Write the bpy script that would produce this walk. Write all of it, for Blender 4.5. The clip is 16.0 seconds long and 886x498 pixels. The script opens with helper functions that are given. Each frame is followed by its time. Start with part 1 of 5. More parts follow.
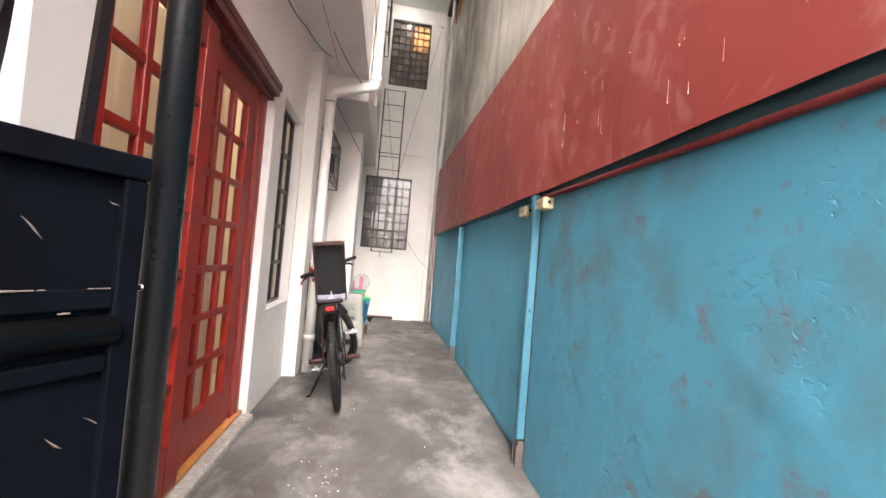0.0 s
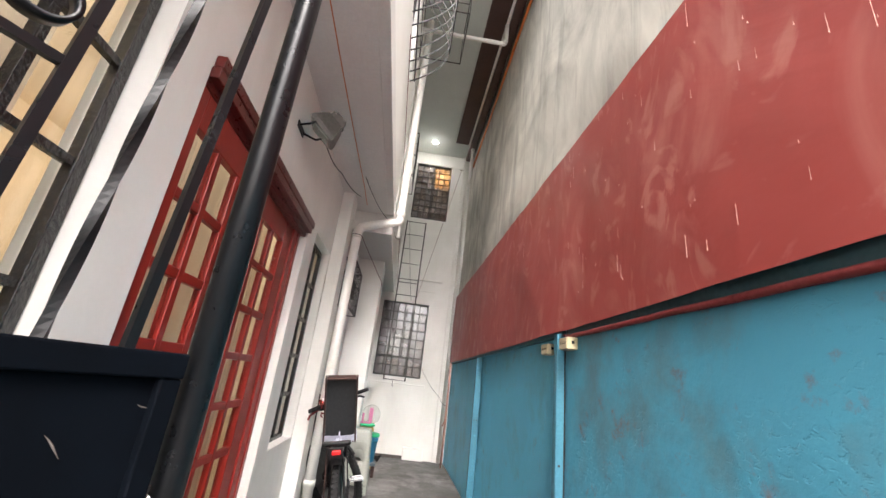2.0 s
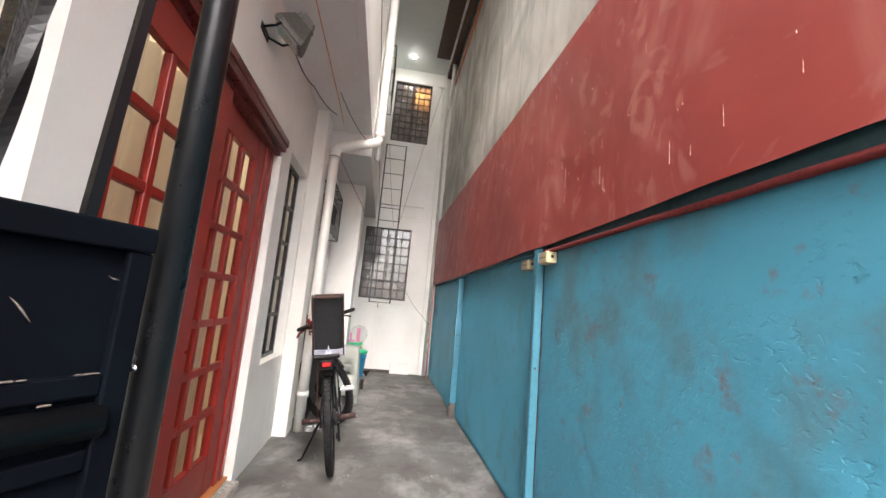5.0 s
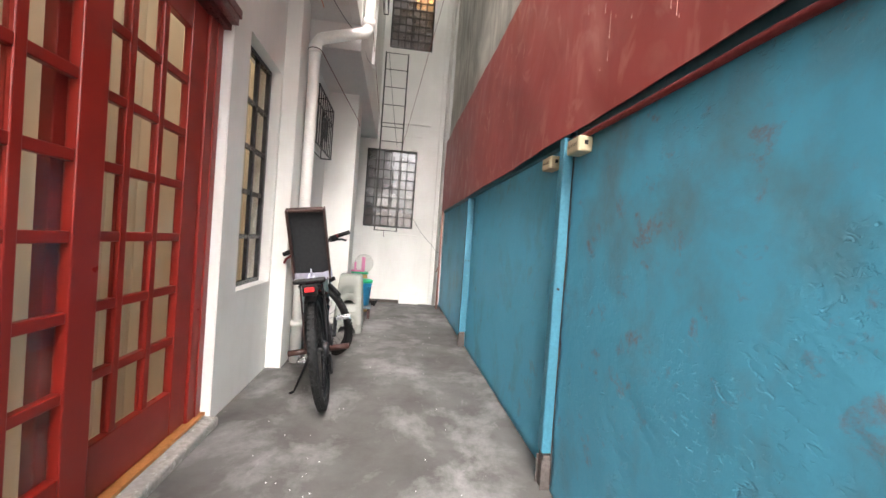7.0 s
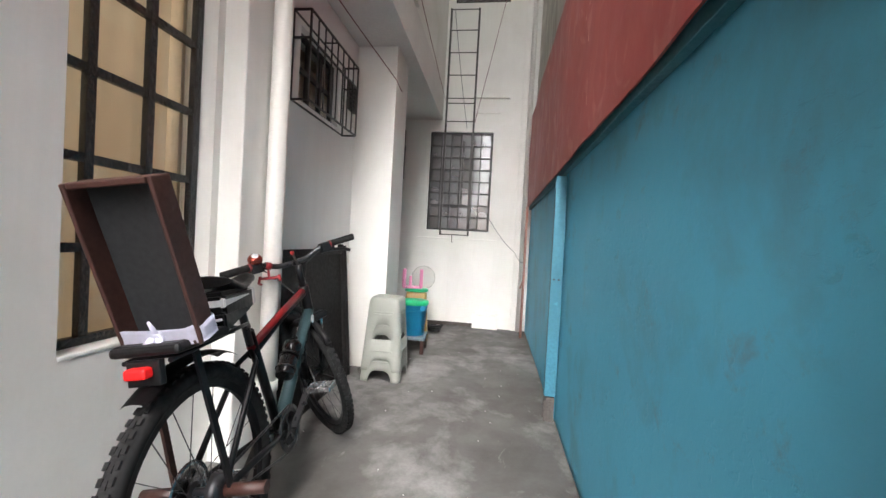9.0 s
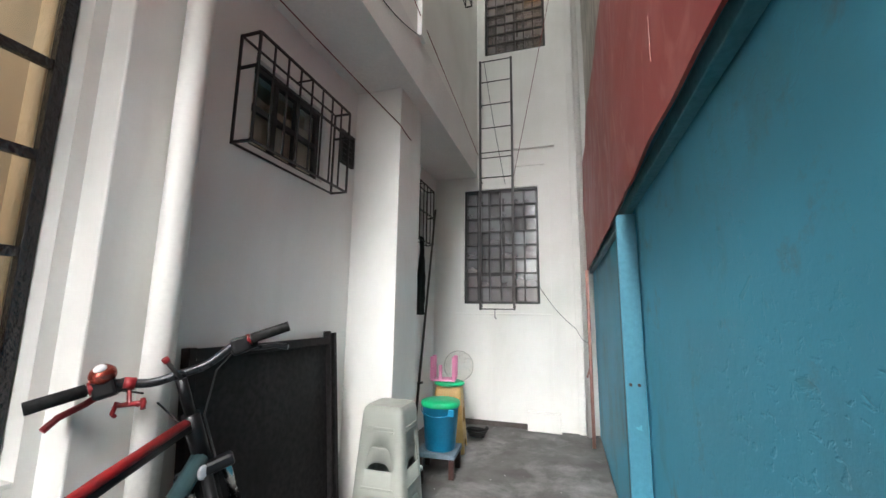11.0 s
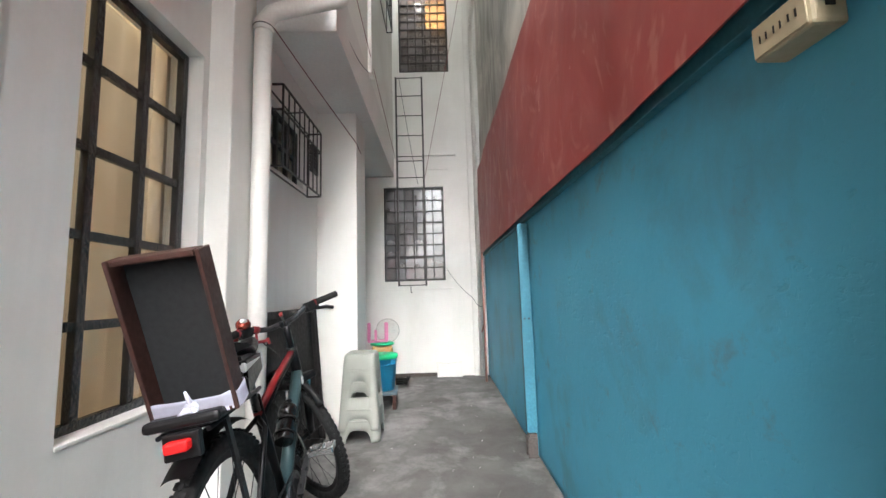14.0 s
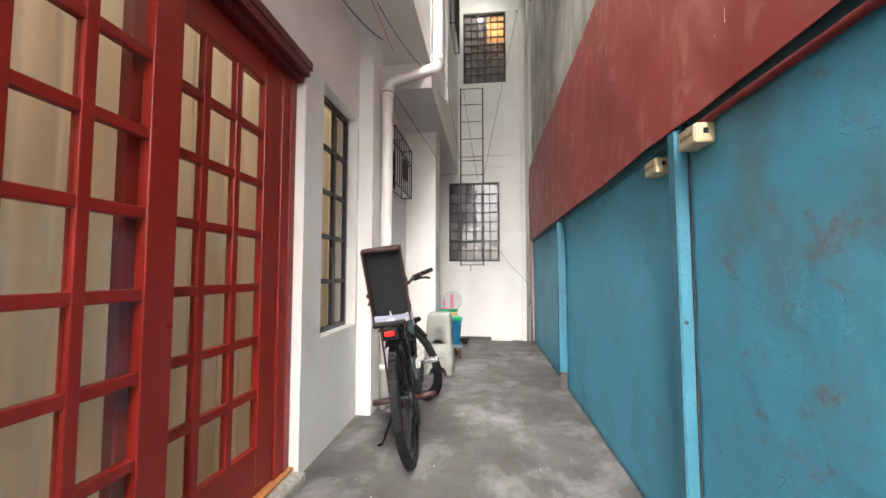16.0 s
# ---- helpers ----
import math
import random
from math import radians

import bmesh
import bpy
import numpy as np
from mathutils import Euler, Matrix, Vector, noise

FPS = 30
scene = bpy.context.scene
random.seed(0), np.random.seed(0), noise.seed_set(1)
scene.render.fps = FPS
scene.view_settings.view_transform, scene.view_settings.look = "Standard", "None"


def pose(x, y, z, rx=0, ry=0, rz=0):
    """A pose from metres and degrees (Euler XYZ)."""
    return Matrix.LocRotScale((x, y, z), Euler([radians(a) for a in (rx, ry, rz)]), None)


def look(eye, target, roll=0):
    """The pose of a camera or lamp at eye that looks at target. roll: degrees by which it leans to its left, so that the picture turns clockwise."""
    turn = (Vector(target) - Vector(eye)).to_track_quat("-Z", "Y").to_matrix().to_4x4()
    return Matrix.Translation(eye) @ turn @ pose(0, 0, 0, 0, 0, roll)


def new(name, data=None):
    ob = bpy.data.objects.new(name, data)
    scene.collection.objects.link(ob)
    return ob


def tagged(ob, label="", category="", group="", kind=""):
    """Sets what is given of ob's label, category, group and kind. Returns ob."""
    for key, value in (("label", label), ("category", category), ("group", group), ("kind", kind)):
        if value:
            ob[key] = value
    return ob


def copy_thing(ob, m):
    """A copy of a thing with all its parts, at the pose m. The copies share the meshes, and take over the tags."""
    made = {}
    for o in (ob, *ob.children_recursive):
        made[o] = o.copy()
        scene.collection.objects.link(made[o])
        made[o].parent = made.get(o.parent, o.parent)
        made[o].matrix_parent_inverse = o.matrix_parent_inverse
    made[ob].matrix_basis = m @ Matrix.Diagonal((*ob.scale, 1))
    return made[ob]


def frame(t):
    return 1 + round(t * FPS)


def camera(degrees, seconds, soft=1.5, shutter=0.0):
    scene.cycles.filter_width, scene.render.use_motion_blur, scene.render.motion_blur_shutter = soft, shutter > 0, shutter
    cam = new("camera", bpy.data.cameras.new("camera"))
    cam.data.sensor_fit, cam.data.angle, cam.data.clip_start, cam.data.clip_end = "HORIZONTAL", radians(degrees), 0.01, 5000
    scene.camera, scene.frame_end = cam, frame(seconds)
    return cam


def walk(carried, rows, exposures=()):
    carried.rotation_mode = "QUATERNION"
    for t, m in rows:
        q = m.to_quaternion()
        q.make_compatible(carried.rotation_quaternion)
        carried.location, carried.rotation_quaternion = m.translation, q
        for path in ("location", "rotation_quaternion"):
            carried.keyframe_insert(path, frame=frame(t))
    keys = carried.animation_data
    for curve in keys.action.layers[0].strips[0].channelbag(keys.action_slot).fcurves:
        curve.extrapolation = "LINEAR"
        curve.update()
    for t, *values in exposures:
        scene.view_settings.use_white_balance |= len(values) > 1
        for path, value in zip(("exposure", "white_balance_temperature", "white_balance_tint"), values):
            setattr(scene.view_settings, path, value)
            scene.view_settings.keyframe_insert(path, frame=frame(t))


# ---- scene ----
cam = camera(96.3, 16.0)
PATH = [
    (0, (0.25, 0.194, 1.081), (0.537, 2.172, 1.133), 4.8),
    (0.5, (0.252, 0.205, 1.1), (0.489, 2.184, 1.266), 4.9),
    (1, (0.239, 0.207, 1.117), (0.437, 2.173, 1.423), 5.2),
    (1.5, (0.226, 0.205, 1.137), (0.392, 2.142, 1.605), 5.7),
    (2, (0.219, 0.195, 1.156), (0.36, 2.086, 1.794), 6.7),
    (2.5, (0.21, 0.189, 1.185), (0.324, 2.019, 1.984), 8),
    (3, (0.204, 0.2, 1.207), (0.297, 1.993, 2.088), 9.2),
    (3.5, (0.206, 0.207, 1.203), (0.302, 2.01, 2.063), 9.3),
    (4, (0.214, 0.206, 1.183), (0.335, 2.061, 1.923), 8.7),
    (4.5, (0.22, 0.224, 1.151), (0.4, 2.137, 1.704), 7.3),
    (5, (0.228, 0.221, 1.106), (0.502, 2.18, 1.404), 5.1),
    (5.2, (0.223, 0.209, 1.086), (0.544, 2.175, 1.267), 4.1),
    (7.3, (0.457, 0.835, 1), (0.637, 2.826, 0.957), 3.9),
    (7.5, (0.528, 0.953, 1.004), (0.604, 2.951, 0.952), 4.3),
    (8, (0.624, 1.337, 1.009), (0.596, 3.336, 0.953), 3.9),
    (8.2, (0.643, 1.478, 1.016), (0.563, 3.476, 0.964), 3.9),
    (10.3, (0.8, 2.821, 1.044), (0.264, 4.747, 1.079), 0.7),
    (10.5, (0.821, 2.864, 1.055), (0.24, 4.776, 1.123), 0.5),
    (11, (0.845, 2.907, 1.082), (0.262, 4.794, 1.399), 0.8),
    (11.5, (0.833, 2.908, 1.116), (0.353, 4.758, 1.706), 1),
    (12, (0.752, 2.803, 1.133), (0.428, 4.62, 1.901), 0.2),
    (12.5, (0.643, 2.584, 1.112), (0.502, 4.477, 1.741), -0.7),
    (13, (0.626, 2.366, 1.052), (0.62, 4.324, 1.457), -1),
    (13.5, (0.62, 2.125, 1.026), (0.674, 4.106, 1.292), -1.5),
    (14, (0.517, 1.936, 1.019), (0.541, 3.923, 1.239), -1.7),
    (14.5, (0.439, 1.684, 1.027), (0.422, 3.676, 1.205), -1.3),
    (15, (0.481, 1.434, 1.025), (0.403, 3.426, 1.195), -0.6),
    (15.5, (0.464, 1.165, 1.015), (0.364, 3.156, 1.175), -0.1),
    (16, (0.418, 0.897, 1.002), (0.195, 2.881, 1.123), 0),
]
walk(cam, [(t, look(eye, target, roll)) for t, eye, target, roll in PATH],
     [(0.0, 3.38, 6700, 17), (3.0, 3.12, 6350, 11), (5.0, 3.20, 6450, 13), (8.0, 3.25, 6350, 12), (11.0, 3.16, 6050, 8), (12.0, 3.14, 6050, 7), (14.0, 3.28, 6100, 9), (16.0, 3.22, 6400, 11)])

# ---- world and light ----
world = bpy.data.worlds.new("overcast_sky")
scene.world = world
world.use_nodes = True
wn, wl = world.node_tree.nodes, world.node_tree.links
sky = wn.new("ShaderNodeTexSky")
sky.sky_type = "NISHITA"
sky.sun_disc = False
sky.sun_elevation, sky.sun_rotation = radians(48), radians(180)
sky.air_density, sky.dust_density = 1.0, 6.0
haze = wn.new("ShaderNodeHueSaturation")
haze.inputs["Saturation"].default_value = 0.45
wl.new(sky.outputs[0], haze.inputs["Color"])
wl.new(haze.outputs[0], wn["Background"].inputs[0])
wn["Background"].inputs[1].default_value = 0.15

sun = new("sun", bpy.data.lights.new("sun", "SUN"))
sun.data.energy, sun.data.angle, sun.data.color = 0.40, radians(40), (1.0, 0.97, 0.93)
sun.matrix_world = look((0, -5.4, 6), (0, 0, 0))


def lamp(name, at, power, colour, radius):
    ob = new(name, bpy.data.lights.new(name, "POINT"))
    ob.data.energy, ob.data.color, ob.data.shadow_soft_size = power, colour, radius
    ob.location = at
    return ob


lamp("downlight_bulb", (0.32, 6.55, 5.28), 0.12, (1.0, 0.97, 0.9), 0.05)
lamp("room_bulb", (-1.7, 1.2, 2.2), 4.6, (1.0, 0.91, 0.79), 0.12)
lamp("room_bulb", (-1.7, 3.0, 2.2), 3.0, (1.0, 0.88, 0.72), 0.12)
lamp("upper_room_bulb", (0.55, 7.75, 5.0), 7.0, (1.0, 0.55, 0.2), 0.08)

# ---- materials ----


def shader(name):
    m = bpy.data.materials.new(name)
    m.use_nodes = True
    return m, m.node_tree.nodes, m.node_tree.links, m.node_tree.nodes["Principled BSDF"]


def tex(n, l, kind, scale, src, detail=4.0, stretch=None, rough=0.55, distort=0.0):
    """A noise-like value on object coordinates, optionally stretched."""
    mp = n.new("ShaderNodeMapping")
    if stretch:
        mp.inputs["Scale"].default_value = stretch
    l.new(src, mp.inputs[0])
    t = n.new(kind)
    t.inputs["Scale"].default_value = scale
    if kind == "ShaderNodeTexNoise":
        t.inputs["Detail"].default_value, t.inputs["Roughness"].default_value = detail, rough
        t.inputs["Distortion"].default_value = distort
    l.new(mp.outputs[0], t.inputs["Vector"])
    return t.outputs[0]


def ramp(n, l, src, lo, hi, a=(0, 0, 0, 1), b=(1, 1, 1, 1)):
    r = n.new("ShaderNodeValToRGB")
    r.color_ramp.elements[0].position, r.color_ramp.elements[1].position = lo, hi
    r.color_ramp.elements[0].color, r.color_ramp.elements[1].color = a, b
    l.new(src, r.inputs[0])
    return r.outputs[0]


def mix(n, l, fac, a, b, mode="MIX"):
    x = n.new("ShaderNodeMix")
    x.data_type, x.blend_type = "RGBA", mode
    for sock, v in ((x.inputs[0], fac), (x.inputs[6], a), (x.inputs[7], b)):
        if hasattr(v, "links") or isinstance(v, bpy.types.NodeSocket):
            l.new(v, sock)
        else:
            sock.default_value = v
    return x.outputs[2]


def relief(n, l, bsdf, src, strength, distance):
    b = n.new("ShaderNodeBump")
    b.inputs["Strength"].default_value, b.inputs["Distance"].default_value = strength, distance
    l.new(src, b.inputs["Height"])
    old = bsdf.inputs["Normal"].links
    if old:
        l.new(old[0].from_socket, b.inputs["Normal"])
    l.new(b.outputs[0], bsdf.inputs["Normal"])


def rgba(c, k=1.0):
    return (min(c[0] * k, 1), min(c[1] * k, 1), min(c[2] * k, 1), 1)


def surf(name, col, rough=0.6, metal=0.0, var=0.14, s1=3.0, s2=60.0, bump=0.15, depth=0.003, worn=None, worn_at=0.68, spec=0.5):
    """Painted, plastic, metal or wooden surface with variation at two scales."""
    m, n, l, b = shader(name)
    co = n.new("ShaderNodeTexCoord").outputs["Object"]
    a = tex(n, l, "ShaderNodeTexNoise", s1, co, 5)
    f = tex(n, l, "ShaderNodeTexNoise", s2, co, 4)
    c = mix(n, l, ramp(n, l, a, 0.3, 0.7), rgba(col, 1 - var), rgba(col, 1 + var))
    c = mix(n, l, ramp(n, l, f, 0.35, 0.75), c, rgba(col, 1 - var * 1.2))
    if worn:
        w = tex(n, l, "ShaderNodeTexNoise", s1 * 5, co, 8, rough=0.7)
        c = mix(n, l, ramp(n, l, w, worn_at, worn_at + 0.05), c, rgba(worn))
    l.new(c, b.inputs["Base Color"])
    l.new(ramp(n, l, f, 0.2, 0.8, (rough * 0.8,) * 3 + (1,), (min(rough * 1.2, 1),) * 3 + (1,)), b.inputs["Roughness"])
    b.inputs["Metallic"].default_value = metal
    b.inputs["Specular IOR Level"].default_value = spec
    if bump:
        relief(n, l, b, f, bump, depth)
    return m


def plaster(name, col, stain, streak=0.25, rough=0.7, bump=0.25, amount=0.5):
    """Painted plaster with rain streaks, blotches and fine grain."""
    m, n, l, b = shader(name)
    co = n.new("ShaderNodeTexCoord").outputs["Object"]
    big = tex(n, l, "ShaderNodeTexNoise", 1.3, co, 6, rough=0.6, distort=0.6)
    run = tex(n, l, "ShaderNodeTexNoise", 5.0, co, 6, (1, 1, 0.12), 0.65, 0.4)
    fine = tex(n, l, "ShaderNodeTexNoise", 70.0, co, 5)
    c = mix(n, l, ramp(n, l, big, 0.35, 0.75, (0, 0, 0, 1), (amount,) * 3 + (1,)), rgba(col), rgba(stain))
    c = mix(n, l, ramp(n, l, run, 0.5, 0.8, (0, 0, 0, 1), (streak,) * 3 + (1,)), c, rgba(stain))
    c = mix(n, l, ramp(n, l, fine, 0.3, 0.8, (0, 0, 0, 1), (0.15,) * 3 + (1,)), c, rgba(col, 0.8))
    l.new(c, b.inputs["Base Color"])
    b.inputs["Roughness"].default_value = rough
    relief(n, l, b, big, 0.25, 0.01)
    relief(n, l, b, fine, bump, 0.002)
    return m


def blue_paint(name, k, light_gain=1.0):
    """Blue wall paint over trowelled render: soft grimy patches, brown rubbed spots, pits. The last factor puts the
    wall's light into the blue.
    """
    m, n, l, b = shader(name)
    co = n.new("ShaderNodeTexCoord").outputs["Object"]
    big = tex(n, l, "ShaderNodeTexNoise", 1.2, co, 4, rough=0.5, distort=0.2)
    grime = tex(n, l, "ShaderNodeTexNoise", 3.3, co, 8, (1, 1, 0.8), 0.62, 0.2)
    rub = tex(n, l, "ShaderNodeTexNoise", 7.0, co, 10, rough=0.7, distort=0.2)
    where = tex(n, l, "ShaderNodeTexNoise", 2.6, co, 4)
    pit = tex(n, l, "ShaderNodeTexNoise", 38.0, co, 4, (1, 1, 1.4), 0.55, 0.5)
    hole = tex(n, l, "ShaderNodeTexNoise", 15.0, co, 5, (1, 1, 1.5), 0.6, 0.4)
    lump = tex(n, l, "ShaderNodeTexNoise", 26.0, co, 5, rough=0.6)
    fine = tex(n, l, "ShaderNodeTexNoise", 150.0, co, 4)
    c = mix(n, l, ramp(n, l, big, 0.35, 0.68), rgba((0.080, 0.345, 0.485), light_gain), rgba((0.070, 0.295, 0.418), light_gain))
    c = mix(n, l, ramp(n, l, grime, 0.50, 0.70, (0, 0, 0, 1), (0.3 + 0.5 * k,) * 3 + (1,)), c, (0.10, 0.19, 0.21, 1))
    c = mix(n, l, ramp(n, l, rub, 0.58, 0.70, (0, 0, 0, 1), (0.15 + 0.75 * k,) * 3 + (1,)), c, (0.17, 0.115, 0.10, 1))
    area = ramp(n, l, where, 0.43, 0.66)
    dots = mix(n, l, area, (0, 0, 0, 1), ramp(n, l, pit, 0.57, 0.66))
    holes = mix(n, l, area, (0, 0, 0, 1), ramp(n, l, hole, 0.635, 0.70))
    c = mix(n, l, mix(n, l, 1.0, holes, (0.5 * k + 0.1,) * 3 + (1,), "MULTIPLY"), c, (0.06, 0.15, 0.18, 1))
    l.new(c, b.inputs["Base Color"])
    b.inputs["Roughness"].default_value = 0.58
    b.inputs["Specular IOR Level"].default_value = 0.35
    for src, power, deep in ((dots, 0.3 + 0.6 * k, 0.003 + 0.004 * k), (holes, 0.35 + 0.6 * k, 0.004 + 0.005 * k)):
        inv = n.new("ShaderNodeInvert")
        l.new(src, inv.inputs["Color"])
        relief(n, l, b, inv.outputs[0], power * 0.6, deep)
    relief(n, l, b, lump, 0.10 + 0.40 * k, 0.006)
    relief(n, l, b, fine, 0.2, 0.001)
    return m


def red_sheet_paint():
    m, n, l, b = shader("faded_red_sheet")
    co = n.new("ShaderNodeTexCoord").outputs["Object"]
    big = tex(n, l, "ShaderNodeTexNoise", 1.1, co, 5, rough=0.55, distort=1.2)
    sm = tex(n, l, "ShaderNodeTexNoise", 2.3, co, 6, (1, 1.0, 0.55), 0.5, 2.2)
    run = tex(n, l, "ShaderNodeTexNoise", 6.0, co, 5, (1, 1, 0.08), 0.6)
    fine = tex(n, l, "ShaderNodeTexNoise", 90.0, co, 3)
    c = mix(n, l, ramp(n, l, big, 0.3, 0.7), (0.26, 0.038, 0.032, 1), (0.325, 0.062, 0.053, 1))
    c = mix(n, l, ramp(n, l, sm, 0.52, 0.72, (0, 0, 0, 1), (0.7,) * 3 + (1,)), c, (0.40, 0.135, 0.112, 1))
    wipe = tex(n, l, "ShaderNodeTexNoise", 3.4, co, 4, (1, 0.8, 0.5), 0.5, 4.0)
    c = mix(n, l, ramp(n, l, wipe, 0.56, 0.66, (0, 0, 0, 1), (0.42,) * 3 + (1,)), c, (0.46, 0.20, 0.165, 1))
    c = mix(n, l, ramp(n, l, run, 0.55, 0.8, (0, 0, 0, 1), (0.3,) * 3 + (1,)), c, (0.27, 0.035, 0.028, 1))
    l.new(c, b.inputs["Base Color"])
    l.new(ramp(n, l, sm, 0.3, 0.8, (0.42,) * 3 + (1,), (0.62,) * 3 + (1,)), b.inputs["Roughness"])
    relief(n, l, b, big, 0.25, 0.03)
    relief(n, l, b, fine, 0.12, 0.001)
    return m


def concrete_floor():
    """Trowelled concrete: dark damp patches, pale cement dust and scuffs, fine grit."""
    m, n, l, b = shader("worn_concrete_floor")
    co = n.new("ShaderNodeTexCoord").outputs["Object"]
    big = tex(n, l, "ShaderNodeTexNoise", 1.6, co, 6, rough=0.58, distort=0.2)
    mid = tex(n, l, "ShaderNodeTexNoise", 4.5, co, 9, rough=0.68, distort=0.3)
    fine = tex(n, l, "ShaderNodeTexNoise", 70.0, co, 6, rough=0.7)
    dust = tex(n, l, "ShaderNodeTexNoise", 1.9, co, 9, (1, 0.8, 1), 0.66, 0.25)
    scuff = tex(n, l, "ShaderNodeTexNoise", 9.0, co, 8, (1, 0.45, 1), 0.7, 0.8)
    c = mix(n, l, ramp(n, l, big, 0.35, 0.65), (0.060, 0.057, 0.052, 1), (0.122, 0.118, 0.111, 1))
    c = mix(n, l, ramp(n, l, mid, 0.52, 0.70, (0, 0, 0, 1), (0.55,) * 3 + (1,)), c, (0.075, 0.069, 0.061, 1))
    c = mix(n, l, ramp(n, l, dust, 0.49, 0.64, (0, 0, 0, 1), (0.85,) * 3 + (1,)), c, (0.265, 0.26, 0.25, 1))
    c = mix(n, l, ramp(n, l, scuff, 0.62, 0.72, (0, 0, 0, 1), (0.65,) * 3 + (1,)), c, (0.30, 0.295, 0.285, 1))
    c = mix(n, l, ramp(n, l, fine, 0.4, 0.8, (0, 0, 0, 1), (0.35,) * 3 + (1,)), c, (0.09, 0.085, 0.078, 1))
    l.new(c, b.inputs["Base Color"])
    l.new(ramp(n, l, mid, 0.3, 0.7, (0.5,) * 3 + (1,), (0.8,) * 3 + (1,)), b.inputs["Roughness"])
    relief(n, l, b, mid, 0.15, 0.006)
    relief(n, l, b, fine, 0.25, 0.002)
    return m


def pane_glass(name, tint=(0.95, 0.96, 0.95), gloss=0.04):
    m, n, l, b = shader(name)
    n.remove(b)
    see = n.new("ShaderNodeBsdfTransparent")
    see.inputs[0].default_value = rgba(tint)
    shine = n.new("ShaderNodeBsdfGlossy")
    shine.inputs["Roughness"].default_value = gloss
    co = n.new("ShaderNodeTexCoord").outputs["Object"]
    wob = n.new("ShaderNodeBump")
    wob.inputs["Strength"].default_value, wob.inputs["Distance"].default_value = 0.1, 0.004
    l.new(tex(n, l, "ShaderNodeTexNoise", 4.0, co, 2), wob.inputs["Height"])
    l.new(wob.outputs[0], shine.inputs["Normal"])
    mx = n.new("ShaderNodeMixShader")
    mx.inputs[0].default_value = 0.06
    l.new(see.outputs[0], mx.inputs[1])
    l.new(shine.outputs[0], mx.inputs[2])
    l.new(mx.outputs[0], n["Material Output"].inputs[0])
    return m


def cloth(name, col, thin=0.35):
    m, n, l, b = shader(name)
    co = n.new("ShaderNodeTexCoord").outputs["Object"]
    f = tex(n, l, "ShaderNodeTexNoise", 9.0, co, 6, (1, 1, 0.15))
    c = mix(n, l, ramp(n, l, f, 0.3, 0.7), rgba(col, 0.82), rgba(col, 1.1))
    l.new(c, b.inputs["Base Color"])
    b.inputs["Roughness"].default_value = 0.9
    tr = n.new("ShaderNodeBsdfTranslucent")
    l.new(c, tr.inputs[0])
    mx = n.new("ShaderNodeMixShader")
    mx.inputs[0].default_value = thin
    l.new(b.outputs[0], mx.inputs[1])
    l.new(tr.outputs[0], mx.inputs[2])
    l.new(mx.outputs[0], n["Material Output"].inputs[0])
    return m


def glow(name, col, power):
    m, n, l, b = shader(name)
    b.inputs["Base Color"].default_value = rgba(col)
    b.inputs["Emission Color"].default_value = rgba(col)
    b.inputs["Emission Strength"].default_value = power
    return m


WHITE = plaster("white_wall_paint", (0.84, 0.83, 0.79), (0.58, 0.56, 0.50), 0.28, amount=0.42)
GREYWALL = plaster("greyish_white_wall_paint", (0.82, 0.81, 0.78), (0.60, 0.58, 0.54), 0.25, amount=0.4)
DIRTY = plaster("weathered_cement_render", (0.63, 0.61, 0.54), (0.15, 0.145, 0.13), 0.95, 0.8, 0.5, 0.9)
CEIL = surf("pale_ceiling_board", (0.62, 0.66, 0.63), 0.6, var=0.05, bump=0.05)
SOFFIT = surf("soffit_paint", (0.72, 0.70, 0.67), 0.7, var=0.06, bump=0.1)
# same blue paint: stucco dimmed, smooth panels brightened for the light on them
BLUE = blue_paint("blue_stucco_paint", 1.0, 0.92)
BLUESMOOTHLIT = blue_paint("lit_blue_smooth_wall_paint", 0.3, 1.32)
BLUEPOST = surf("light_blue_post_paint", (0.046, 0.19, 0.262), 0.6, var=0.15, worn=(0.07, 0.26, 0.34), worn_at=0.66)
# wall blue darkened to hold the shade below the red sheet
SHADEDBLUE = surf("shaded_blue_batten_paint", (0.028, 0.14, 0.18), 0.6)
SHADETEAL = surf("shaded_teal_edge", (0.014, 0.058, 0.072), 0.6)
RED = red_sheet_paint()
DOORRED = surf("varnished_red_door_paint", (0.265, 0.019, 0.013), 0.32, var=0.10, s1=2.5, s2=9, bump=0.03, spec=0.35)
DARKRED = surf("dark_red_frame_paint", (0.12, 0.010, 0.008), 0.3, var=0.15)
BROWNBOARD = surf("dark_brown_board", (0.055, 0.022, 0.018), 0.6, var=0.2)
BLACK = surf("black_gloss_metal_paint", (0.006, 0.0065, 0.0075), 0.30, 0.0, 0.3, 6, 40, 0.22, 0.003, spec=0.26)
BLACKSHEET = surf("black_sheet_paint", (0.0022, 0.0031, 0.0048), 0.6, 0.0, 0.3, 4, 30, 0.15, 0.004, worn=(0.03, 0.026, 0.023), worn_at=0.79, spec=0.03)
HAMMERED = surf("hammered_black_iron", (0.005, 0.005, 0.006), 0.2, 0.0, 0.3, 6, 70, 1.0, 0.008, spec=0.6)
DIRTYCEMENT = surf("dirty_cement_step", (0.36, 0.34, 0.31), 0.8, var=0.3, s1=7, worn=(0.50, 0.48, 0.45), worn_at=0.58)
